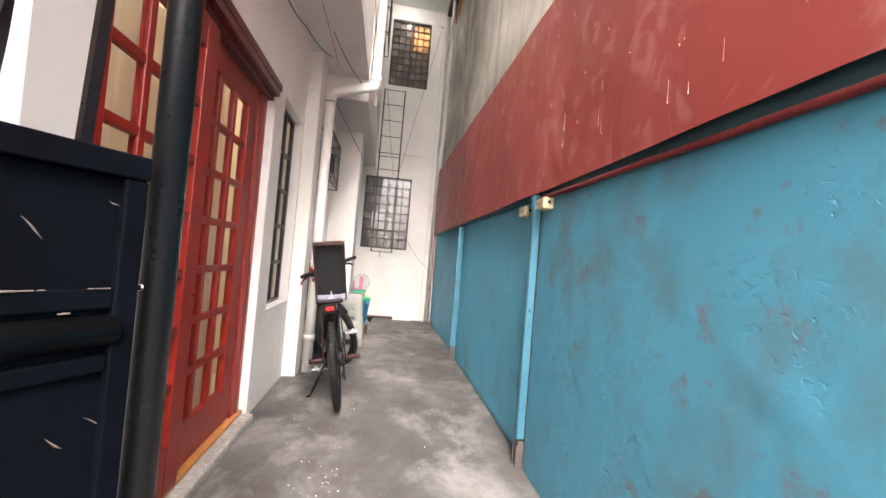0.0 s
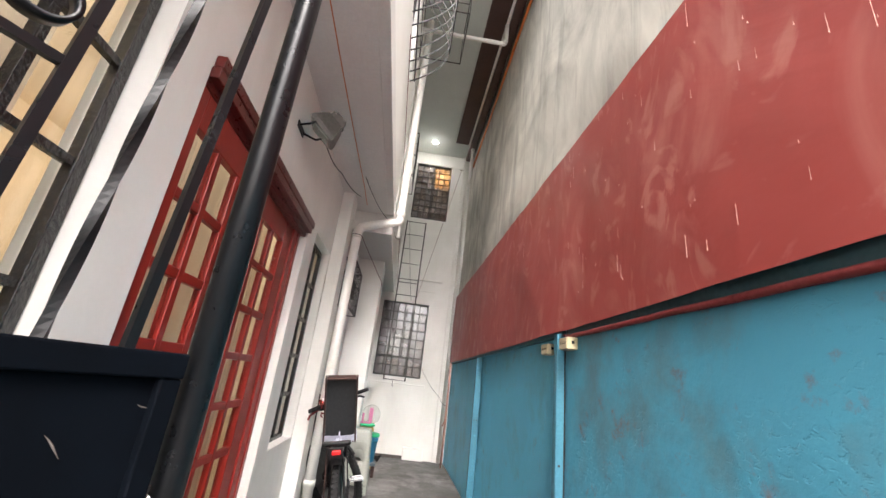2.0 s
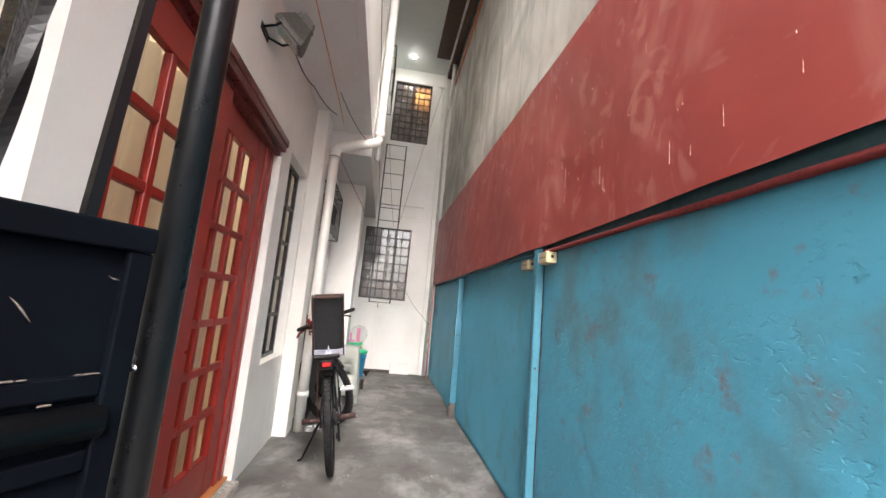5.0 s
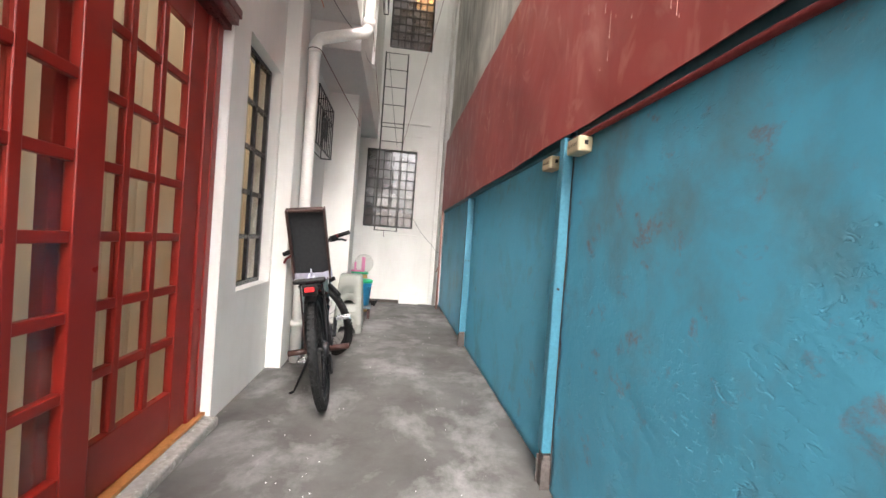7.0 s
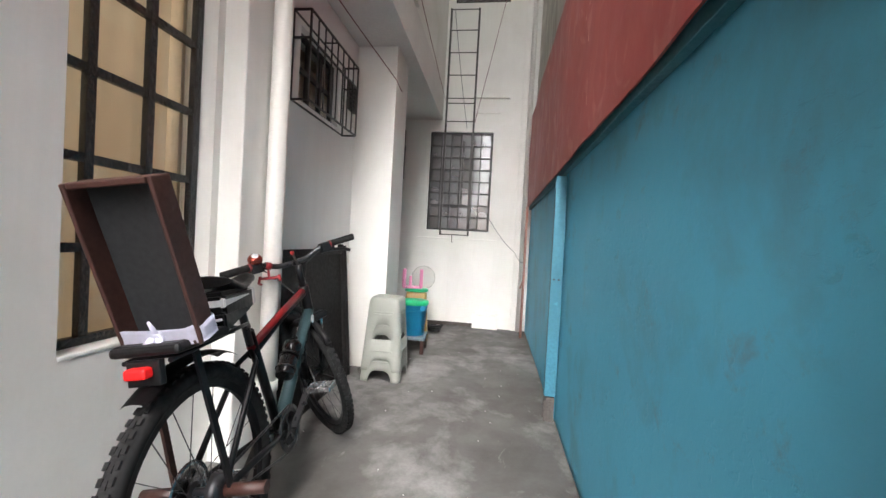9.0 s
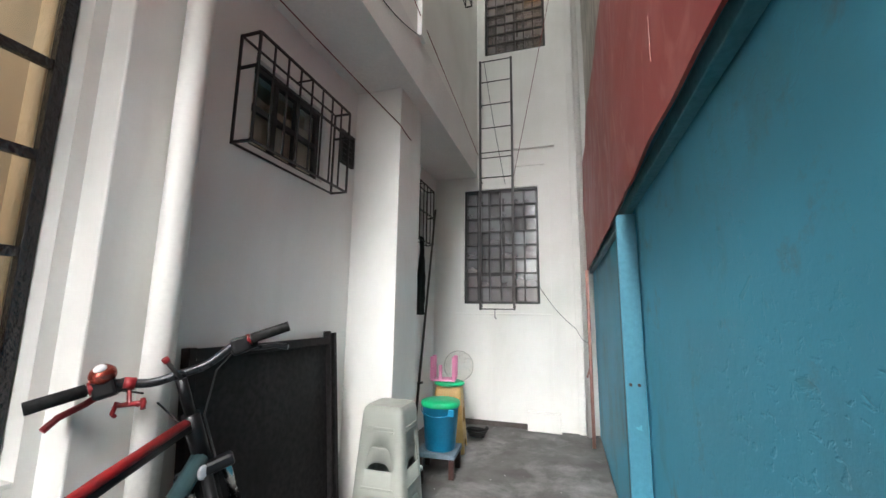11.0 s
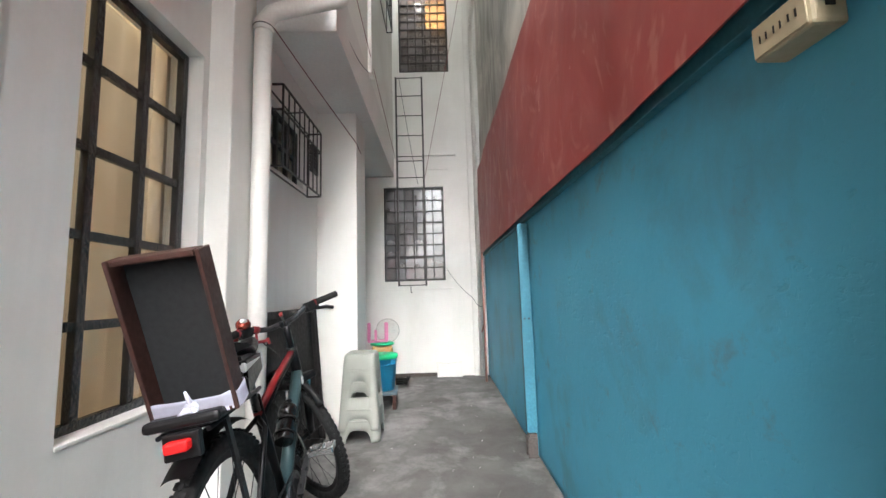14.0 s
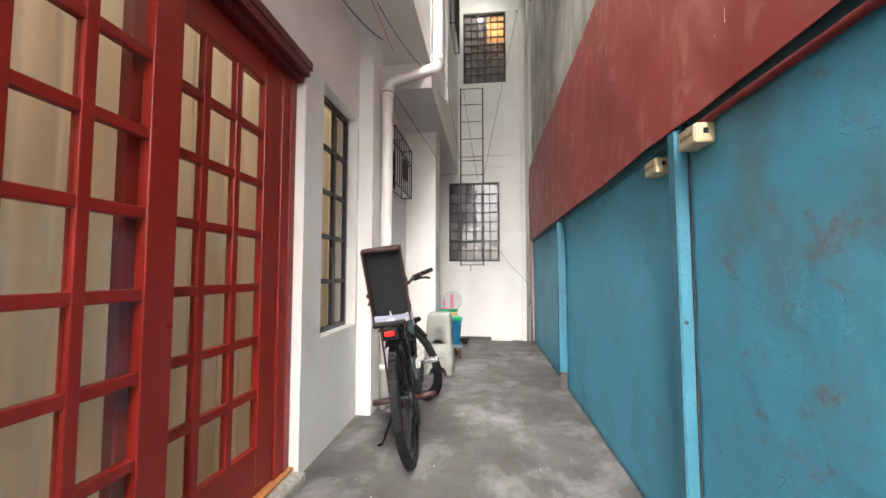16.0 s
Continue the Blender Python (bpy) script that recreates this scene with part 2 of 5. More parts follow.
CRUMBLE = surf("crumbling_brown_joint", (0.055, 0.045, 0.042), 0.9, var=0.5, s1=14, s2=90, bump=0.8, depth=0.006)
DUSTYBLACK = surf("dusty_black_sheet_paint", (0.023, 0.021, 0.021), 0.6, 0.0, 0.35, 3, 40, 0.2, 0.004, worn=(0.06, 0.055, 0.05), worn_at=0.7, spec=0.15)
GRILLE = surf("dark_grille_paint", (0.022, 0.021, 0.020), 0.4, var=0.25, worn=(0.07, 0.05, 0.04), worn_at=0.7)
GREYSTEEL = surf("grey_painted_steel", (0.065, 0.06, 0.057), 0.5, 0.3, 0.2)
PVC = surf("white_pvc_pipe", (0.78, 0.76, 0.71), 0.4, var=0.06, bump=0.05)
FLOOR = concrete_floor()
STREET = surf("street_concrete", (0.25, 0.24, 0.23), 0.85)
CREAM = surf("cream_plastic", (0.43, 0.36, 0.225), 0.4, var=0.08, bump=0.05)
ORANGEWOOD = surf("orange_wood_strip", (0.48, 0.20, 0.06), 0.5, var=0.2, s1=8)
PANE = pane_glass("clear_pane")


def sheen_glass(name):
    """Old window glass with reflected light put in as grey: half see-through, each pane a little different."""
    m, n, l, b = shader(name)
    co = n.new("ShaderNodeTexCoord").outputs["Object"]
    rnd = n.new("ShaderNodeObjectInfo").outputs["Random"]
    mottle = tex(n, l, "ShaderNodeTexNoise", 5.0, co, 5, rough=0.6)
    # each pane's random grey paints in the reflection it would show
    c = mix(n, l, ramp(n, l, rnd, 0.1, 0.95), (0.20, 0.19, 0.195, 1), (0.40, 0.40, 0.41, 1))
    c = mix(n, l, ramp(n, l, mottle, 0.35, 0.7, (0, 0, 0, 1), (0.5,) * 3 + (1,)), c, (0.16, 0.15, 0.15, 1))
    l.new(c, b.inputs["Base Color"])
    b.inputs["Roughness"].default_value = 0.07
    b.inputs["Specular IOR Level"].default_value = 0.9
    see = n.new("ShaderNodeBsdfTransparent")
    mx = n.new("ShaderNodeMixShader")
    mx.inputs[0].default_value = 0.58
    l.new(see.outputs[0], mx.inputs[1])
    l.new(b.outputs[0], mx.inputs[2])
    l.new(mx.outputs[0], n["Material Output"].inputs[0])
    return m


SHEENPANE = sheen_glass("sheen_pane")
DARKPANE = pane_glass("tinted_pane", (0.66, 0.65, 0.64), 0.06)
CURTAIN = cloth("beige_curtain_cloth", (0.72, 0.65, 0.54), 0.4)
ROOMWALL = surf("room_wall_paint", (0.62, 0.52, 0.38), 0.8)
GREYCLOTH = cloth("grey_curtain_cloth", (0.48, 0.46, 0.455), 0.06)
ORANGECORD = surf("orange_cord", (0.62, 0.16, 0.025), 0.6)
REDCORD = surf("red_cord", (0.15, 0.014, 0.014), 0.8)
BLACKCORD = surf("black_cord", (0.02, 0.02, 0.02), 0.5)
FOOTGREY = surf("dirty_foot_metal", (0.10, 0.085, 0.076), 0.8, var=0.3)
RUST = surf("rusty_bolt", (0.03, 0.02, 0.016), 0.8)
LAMPGLASS = glow("lit_lamp_glass", (1.0, 0.98, 0.92), 30.0)
TUBERED = surf("bicycle_red_paint", (0.22, 0.009, 0.012), 0.35, var=0.15)
TUBEBLACK = surf("bicycle_black_paint", (0.005, 0.005, 0.006), 0.35, var=0.25, spec=0.25)
TUBETEAL = surf("bicycle_grey_blue_paint", (0.034, 0.066, 0.072), 0.35, var=0.15, spec=0.3)
RUBBER = surf("tyre_rubber", (0.012, 0.012, 0.012), 0.75, var=0.3, s1=10, spec=0.25)
CHROME = surf("bright_metal", (0.6, 0.6, 0.6), 0.25, 1.0, 0.1, bump=0.02)
STEELDARK = surf("dark_steel", (0.04, 0.04, 0.043), 0.3, 0.6, 0.15)
WOODBROWN = surf("dark_brown_wood", (0.045, 0.017, 0.012), 0.5, var=0.3, s1=5, s2=70)
TRAYBLACK = surf("grey_black_tray_board", (0.012, 0.013, 0.014), 0.6, var=0.2)
WHITECLOTH = surf("white_lilac_cloth", (0.56, 0.56, 0.66), 0.85, var=0.1)
SADDLEGREY = surf("grey_white_saddle_cloth", (0.55, 0.56, 0.57), 0.6, var=0.1)
BLACKPLASTIC = surf("black_plastic", (0.006, 0.006, 0.0065), 0.45, var=0.25, spec=0.25)
REDLAMP = glow("red_tail_lamp_lens", (0.5, 0.006, 0.006), 0.05)
STOOLGREY = surf("grey_green_plastic", (0.30, 0.31, 0.275), 0.5, var=0.04, s2=20, bump=0.03)
PINK = surf("pink_plastic", (0.75, 0.25, 0.45), 0.4, var=0.06, bump=0.03)
BUCKETBLUE = surf("blue_bucket_plastic", (0.015, 0.23, 0.42), 0.4, var=0.1, bump=0.03)
GREENPLASTIC = surf("green_lid_plastic", (0.02, 0.42, 0.17), 0.4, var=0.08, bump=0.03)
YELLOWPLASTIC = surf("mustard_plastic", (0.48, 0.31, 0.10), 0.45, var=0.12)
CLEARPLASTIC = pane_glass("clear_plastic", (0.88, 0.88, 0.86), 0.2)
FLOODBODY = surf("grey_cast_metal", (0.13, 0.125, 0.115), 0.5, 0.4, 0.2)
FLOODGLASS = surf("dusty_lamp_glass", (0.42, 0.43, 0.38), 0.25, 0.0, 0.15)
SPLASH = surf("pale_paint_drip", (0.55, 0.31, 0.26), 0.6, var=0.1)
SCRATCH = surf("scraped_bare_metal", (0.13, 0.105, 0.09), 0.6, var=0.3)
DARKCLOTH = surf("black_cloth", (0.02, 0.021, 0.022), 0.9)
PINKPIPE = surf("faded_pink_pipe", (0.52, 0.27, 0.22), 0.6, var=0.2)
ROSEBOARD = surf("dull_rose_board", (0.40, 0.24, 0.21), 0.6, var=0.15)
SIGN = surf("white_sticker", (0.7, 0.7, 0.68), 0.5, var=0.1)

# ---- mesh helpers ----


def quadbox(bm, x0, x1, y0, y1, z0, z1, soft=0.0, m=None):
    """A box, with its edges rounded by soft metres."""
    v = [bm.verts.new(Vector(p) if m is None else m @ Vector(p)) for p in
         ((x0, y0, z0), (x1, y0, z0), (x1, y1, z0), (x0, y1, z0), (x0, y0, z1), (x1, y0, z1), (x1, y1, z1), (x0, y1, z1))]
    faces = [bm.faces.new([v[i] for i in q]) for q in ((3, 2, 1, 0), (4, 5, 6, 7), (0, 1, 5, 4), (1, 2, 6, 5), (2, 3, 7, 6), (3, 0, 4, 7))]
    if soft:
        edges = list({e for f in faces for e in f.edges})
        bmesh.ops.bevel(bm, geom=edges, offset=soft, segments=2, affect="EDGES", profile=0.5)


def tube(bm, pts, r, n=10, closed=False, cap=True, r2=None):
    """A round bar swept along a line of points, tapering to r2."""
    pts = [Vector(p) for p in pts]
    rings, side = [], None
    for i, p in enumerate(pts):
        a = pts[i - 1] if i or closed else p
        b = pts[(i + 1) % len(pts)] if i < len(pts) - 1 or closed else p
        d = (b - a).normalized()
        if side is None:
            side = d.orthogonal().normalized()
        side = (side - d * side.dot(d)).normalized()
        up = d.cross(side)
        k = r if r2 is None else r + (r2 - r) * i / max(1, len(pts) - 1)
        rings.append([bm.verts.new(p + (side * math.cos(2 * math.pi * j / n) + up * math.sin(2 * math.pi * j / n)) * k) for j in range(n)])
    for i in range(len(rings) if closed else len(rings) - 1):
        a, b = rings[i], rings[(i + 1) % len(rings)]
        for j in range(n):
            f = bm.faces.new((a[j], a[(j + 1) % n], b[(j + 1) % n], b[j]))
            f.smooth = n > 5
    if cap and not closed:
        bm.faces.new(rings[0][::-1])
        bm.faces.new(rings[-1])


def bar(bm, a, b, w, h=None):
    """A square or flat bar from a to b."""
    a, b = Vector(a), Vector(b)
    d = (b - a).normalized()
    ref = Vector((0, 0, 1)) if abs(d.z) < 0.9 else Vector((0, 1, 0))
    s = d.cross(ref).normalized()
    u = s.cross(d)
    h = h or w
    q = [s * sx * w / 2 + u * sy * h / 2 for sx, sy in ((-1, -1), (1, -1), (1, 1), (-1, 1))]
    lo, hi = [bm.verts.new(a + k) for k in q], [bm.verts.new(b + k) for k in q]
    bm.faces.new(lo[::-1])
    bm.faces.new(hi)
    for i in range(4):
        bm.faces.new((lo[i], lo[(i + 1) % 4], hi[(i + 1) % 4], hi[i]))


def lathe(bm, prof, n=24, m=None, smooth=True):
    """Turns a profile of (radius, height) about the z axis."""
    rings = []
    for r, z in prof:
        rings.append([bm.verts.new((m or Matrix()) @ Vector((r * math.cos(2 * math.pi * j / n), r * math.sin(2 * math.pi * j / n), z))) for j in range(n)])
    for a, b in zip(rings, rings[1:]):
        for j in range(n):
            f = bm.faces.new((a[j], a[(j + 1) % n], b[(j + 1) % n], b[j]))
            f.smooth = smooth
    if prof[0][0] > 1e-4:
        bm.faces.new(rings[0][::-1])
    if prof[-1][0] > 1e-4:
        bm.faces.new(rings[-1])


def arc(c, r, a0, a1, n, u=(1, 0, 0), v=(0, 0, 1)):
    c, u, v = Vector(c), Vector(u), Vector(v)
    return [c + u * r * math.cos(radians(a0 + (a1 - a0) * i / n)) + v * r * math.sin(radians(a0 + (a1 - a0) * i / n)) for i in range(n + 1)]


def mesh(bm, name, material):
    bmesh.ops.recalc_face_normals(bm, faces=bm.faces)
    me = bpy.data.meshes.new(name)
    bm.to_mesh(me)
    bm.free()
    me.materials.append(material)
    return me


def part(name, bm, material, parent, label=""):
    ob = new(name, mesh(bm, name, material))
    ob.parent = parent
    return tagged(ob, label) if label else ob


def structure(name, bm, material, label="", category=""):
    return tagged(new(name, mesh(bm, name, material)), label, category, kind="structure")


def thing(name, label, category, at=None, group=""):
    ob = new(name)
    ob.empty_display_size = 0.1
    if at is not None:
        ob.matrix_basis = at if isinstance(at, Matrix) else Matrix.Translation(at)
    return tagged(ob, label, category, group)


def B():
    return bmesh.new()


def wall_with_holes(bm, axis, face, depth, u0, u1, z0, z1, holes):
    """A wall slab from face to face+depth along axis, with rectangular holes (u0, u1, z0, z1) right through."""
    us = sorted({u0, u1, *[h[0] for h in holes], *[h[1] for h in holes]})
    for a, b in zip(us, us[1:]):
        cuts = sorted((h[2], h[3]) for h in holes if h[0] <= a + 1e-6 and h[1] >= b - 1e-6)
        z = z0
        for lo, hi in cuts + [(z1, z1)]:
            if lo > z + 1e-6:
                lo_f, hi_f = min(face, face + depth), max(face, face + depth)
                if axis == "x":
                    quadbox(bm, lo_f, hi_f, a, b, z, lo)
                else:
                    quadbox(bm, a, b, lo_f, hi_f, z, lo)
            z = max(z, hi)
    bmesh.ops.remove_doubles(bm, verts=bm.verts, dist=1e-5)


# ---- large structure ----
XL, XB, XC = -0.515, -0.46, -0.50      # the three stretches of the house wall
XR, XSHEET = 1.105, 1.045               # boundary wall and the red sheet on it
YFAR, CEILZ, YFRONT = 6.97, 5.36, -1.6
DOOR = (1.318, 2.805, 0.0, 2.05)
WIN1 = (-0.25, 1.125, 0.93, 2.15)
WIN2 = (3.045, 3.632, 0.632, 2.112)
SMALL1 = (4.22, 4.78, 1.80, 2.22)
SMALL2 = (6.20, 6.62, 1.78, 2.28)
FW = (-0.174, 0.604, 1.178, 2.397)
UW = (0.055, 0.723, 3.97, 5.113)

bm = B()
quadbox(bm, -400, 400, -400, 400, -0.3, -0.05)
structure("ground", bm, STREET, "grey concrete ground all around", "ground")
bm = B()
bmesh.ops.create_grid(bm, x_segments=30, y_segments=90, size=0.5, matrix=Matrix.Translation((0.3, 2.7, 0)) @ Matrix.Diagonal((1.7, 8.8, 1, 1)))
for v in bm.verts:
    v.co.z = 0.006 * noise.noise(v.co * 1.7) + 0.002 * noise.noise(v.co * 7)
    if abs(v.co.x - 0.3) > 0.8 or v.co.y < -1.4:
        v.co.z = 0.0
low = bmesh.ops.extrude_face_region(bm, geom=bm.faces[:])
for g in low["geom"]:
    if isinstance(g, bmesh.types.BMVert):
        g.co.z = -0.048
for f in bm.faces:
    f.smooth = True
structure("floor", bm, FLOOR, "stained grey concrete alley floor with pale dust", "floor")

bm = B()
wall_with_holes(bm, "x", XL, -0.15, YFRONT, 3.70, 0, 2.76, [DOOR, WIN1, WIN2])
structure("wall_left_front", bm, WHITE, "white painted house wall beside red door", "wall")
bm = B()
quadbox(bm, -0.67, -0.408, 3.675, 3.898, -0.03, 2.77, 0.006)
structure("wall_pilaster", bm, WHITE, "white painted pilaster beside the downpipe", "pilaster")
bm = B()
wall_with_holes(bm, "x", XB, -0.15, 3.90, 5.30, 0, 2.58, [SMALL1])
structure("wall_left_middle", bm, GREYWALL, "greyish white house wall with small window", "wall")
bm = B()
quadbox(bm, -0.47, -0.138, 5.125, 5.50, -0.03, 2.56, 0.006)
structure("wall_column", bm, WHITE, "square white painted column under the beam", "column")
bm = B()
wall_with_holes(bm, "x", XC, -0.15, 5.30, YFAR + 0.15, 0, 2.58, [SMALL2])
structure("wall_left_back", bm, GREYWALL, "greyish white house wall at alley end", "wall")

# overhanging upper floor
XU = -0.045
UPWIN = (0.95, 3.15, 3.80, 4.9)
UPWIN2 = (5.75, 6.3, 4.15, 4.85)
bm = B()
quadbox(bm, -0.66, -0.1075, YFRONT, 4.08, 2.755, 2.90)
quadbox(bm, -0.1035, XU, YFRONT, 4.08, 2.755, 2.90)
quadbox(bm, -0.1075, -0.1035, YFRONT, 4.08, 2.762, 2.90)
structure("ceiling_soffit_front", bm, SOFFIT, "plain beige soffit under the upper floor", "soffit")
bm = B()
quadbox(bm, -0.66, XU + 0.012, 4.08, YFAR, 2.54, 2.90)
structure("ceiling_beam", bm, SOFFIT, "white painted deep beam under upper floor", "beam")
bm = B()
wall_with_holes(bm, "x", XU, -0.12, YFRONT, 4.08, 2.90, CEILZ + 0.1, [UPWIN])
structure("wall_upper_front", bm, WHITE, "white upper floor wall with window opening", "wall")
bm = B()
wall_with_holes(bm, "x", XU + 0.012, -0.12, 4.08, YFAR, 2.90, CEILZ + 0.1, [UPWIN2])
structure("wall_upper_back", bm, WHITE, "glossy white upper floor wall", "wall")
bm = B()
quadbox(bm, XU + 0.012, 0.0, 5.10, 5.20, 2.88, CEILZ, 0.004)
structure("trim_upper", bm, WHITE, "narrow white vertical wall rib", "trim")

bm = B()
wall_with_holes(bm, "y", YFAR, 0.15, -0.65, 1.24, 0, CEILZ + 0.1, [FW, UW])
structure("wall_far", bm, WHITE, "white painted end wall with barred windows", "wall")
bm = B()
quadbox(bm, 0.925, 0.985, YFAR - 0.035, YFAR, 0, CEILZ, 0.004)
structure("trim_far_corner", bm, WHITE, "white vertical corner trim on end wall", "trim")
for x0, x1, z, d, h in ((0.28, 0.78, 2.805, 0.03, 0.025), (0.32, 0.68, 2.62, 0.012, 0.012), (-0.28, 0.71, 1.07, 0.012, 0.012)):
    bm = B()
    quadbox(bm, x0, x1, YFAR - d, YFAR, z, z + h, 0.003)
    structure("trim_ledge", bm, WHITE, "thin white plaster ledge on end wall", "trim")
bm = B()
quadbox(bm, 0.70, 0.712, YFAR - 0.012, YFAR, 0.15, 2.62)
structure("trim_panel_edge", bm, WHITE, "thin white plaster edge on end wall", "trim")
bm = B()
quadbox(bm, 0.465, 0.772, YFAR - 0.07, YFAR, -0.02, 0.172, 0.006)
structure("trim_base_block", bm, WHITE, "low white plastered block at wall foot", "block")

bm = B()
quadbox(bm, XC, 0.483, YFAR - 0.014, YFAR, -0.01, 0.048, 0.004)
structure("baseboard_far", bm, FOOTGREY, "dirty grey cement skirting of end wall", "baseboard")

# plain low wall added unseen behind the walk to cut low street light
bm = B()
quadbox(bm, -0.67, 1.24, YFRONT - 0.16, YFRONT - 0.004, -0.05, 1.15, 0.004)
structure("wall_front_blocker", bm, GREYWALL, "plain low wall, added unseen to block street light", "wall")

# boundary wall
bm = B()
quadbox(bm, XR + 0.02, XR + 0.15, YFRONT, 7.2, -0.05, CEILZ + 0.1)
structure("wall_right_core", bm, DIRTY, "tall boundary wall behind painted faces", "wall")


def skin(name, material, y0, y1, z0, z1, x, amp, size, step, label, category, thick=0.02):
    """An uneven wall face looking towards -x."""
    b = B()
    ny, nz = max(2, int((y1 - y0) / step)), max(2, int((z1 - z0) / step))
    grid = []
    for i in range(ny + 1):
        row = []
        for j in range(nz + 1):
            y, z = y0 + (y1 - y0) * i / ny, z0 + (z1 - z0) * j / nz
            d = noise.fractal(Vector((x, y, z)) * size, 0.8, 2.0, 4) * amp
            row.append(b.verts.new((x + d, y, z)))
        grid.append(row)
    for i in range(ny):
        for j in range(nz):
            f = b.faces.new((grid[i][j], grid[i][j + 1], grid[i + 1][j + 1], grid[i + 1][j]))
            f.smooth = True
    ex = bmesh.ops.extrude_face_region(b, geom=b.faces[:])
    for g in ex["geom"]:
        if isinstance(g, bmesh.types.BMVert):
            g.co.x = x + thick
    return structure(name, b, material, label, category)


skin("wall_right_front_face", BLUE, YFRONT, 2.264, -0.02, 1.60, XR - 0.028, 0.0030, 9.0, 0.03, "rough blue painted stucco boundary wall", "wall", 0.03)
skin("wall_right_middle_face", BLUESMOOTHLIT, 2.264, 4.50, -0.02, 1.60, XR, 0.003, 3.0, 0.06, "smooth blue painted boundary wall panel", "wall")
skin("wall_right_back_face", BLUESMOOTHLIT, 4.50, 7.0, -0.02, 1.60, XR, 0.003, 3.0, 0.06, "smooth blue painted boundary wall panel", "wall")
skin("wall_right_upper_face", DIRTY, YFRONT, 7.0, 2.50, CEILZ, XR - 0.005, 0.010, 2.5, 0.08, "weathered cement rendered upper boundary wall", "wall", 0.03)

bm = B()
quadbox(bm, -0.66, 1.24, 2.2, YFAR + 0.15, CEILZ, CEILZ + 0.1)
structure("ceiling", bm, CEIL, "pale grey board ceiling high over the alley", "ceiling")


def sheet(name, y0, y1, x, seed):
    """One dented sheet of the red cladding, with a turned lower edge."""
    b = B()
    ny, nz = int((y1 - y0) / 0.05), 24
    grid, lip = [], []
    for i in range(ny + 1):
        row = []
        for j in range(nz + 1):
            y = y0 + (y1 - y0) * i / ny
            top = 2.535 + 0.006 * y
            low = 1.482 + 0.004 * min(2.4, max(0, (2.7 - y) / 0.8)) + 0.003 * noise.noise(Vector((seed, y * 3, 0)))
            z = low + (top - low) * j / nz
            d = 0.012 * noise.noise(Vector((seed, y * 1.3, z * 1.6))) + 0.005 * noise.noise(Vector((seed + 9, y * 5 + z * 2, z * 4)))
            row.append(b.verts.new((x + d, y, z)))
        lip.append([b.verts.new(row[0].co), b.verts.new((row[0].co.x + 0.010, row[0].co.y, row[0].co.z + 0.004))])
        grid.append(row)
    for i in range(ny):
        b.faces.new((lip[i][1], lip[i][0], lip[i + 1][0], lip[i + 1][1]))
        for j in range(nz):
            b.faces.new((grid[i][j], grid[i][j + 1], grid[i + 1][j + 1], grid[i + 1][j])).smooth = True
    return structure(name, b, RED, "faded red painted metal sheet on boundary wall", "cladding")


sheet("wall_red_sheet", YFRONT, 6.90, XSHEET, 1.0)
# strip in the gap under the sheet, its shade put into the dark colour
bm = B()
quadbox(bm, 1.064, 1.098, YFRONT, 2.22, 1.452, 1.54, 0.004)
structure("trim_shade_band_front", bm, SHADETEAL, "dark teal band for gap shade under the red sheet", "trim")
bm = B()
quadbox(bm, 1.070, 1.100, 2.30, 6.9, 1.466, 1.51, 0.003)
structure("trim_batten_back", bm, SHADEDBLUE, "blue painted batten under the red sheet", "trim")
bm = B()
quadbox(bm, 1.06, 1.10, YFRONT, 6.9, 2.50, 2.53)
structure("trim_batten_top", bm, SHADETEAL, "dark batten behind the red sheet top", "trim")

rng = random.Random(4)
bm = B()
for k in range(62):
    y = rng.uniform(0.45, 2.2) if k < 54 else rng.uniform(2.2, 4.0)
    z = rng.uniform(1.56, 2.5)
    h = rng.choice((0.006, 0.006, 0.01, 0.03, 0.06, 0.09)) * rng.uniform(0.7, 1.2)
    w = rng.uniform(0.0006, 0.0012)
    d = 0.012 * noise.noise(Vector((1.0, y * 1.3, z * 1.6))) + 0.005 * noise.noise(Vector((10.0, y * 5 + z * 2, z * 4)))
    x = XSHEET + d - 0.0045
    tube(bm, [(x, y, z + h), (x, y, z)], w * 0.5, 5, r2=w)
    tube(bm, [(x, y, z), (x, y, z - 0.005)], w * 1.7, 6, r2=w)
tagged(new("paint_drips", mesh(bm, "paint_drips", SPLASH)), "pale paint drips and spatter on red sheet", "paint drips", kind="stuff")

rng = random.Random(8)
bm = B()
for k in range(70):
    x, y = (rng.gauss(0.02, 0.07), rng.gauss(2.1, 0.15)) if k < 30 else (rng.uniform(-0.4, 0.9), rng.uniform(1.3, 6.0))
    if not (-0.42 < x < 1.0 and 1.2 < y < 6.5):
        continue
    r = rng.uniform(0.001, 0.0032)
    a = rng.uniform(0, 6.28)
    quadbox(bm, -r, r, -r * 0.6, r * 0.6, 0.0, 0.0035, 0, Matrix.Translation((x, y, 0.006 * noise.noise(Vector((x, y, 0)) * 1.7) + 0.002 * noise.noise(Vector((x, y, 0)) * 7))) @ Matrix.Rotation(a, 4, "Z"))
tagged(new("paint_flakes", mesh(bm, "paint_flakes", SIGN)), "small white paint flakes scattered on concrete floor", "debris", kind="stuff")


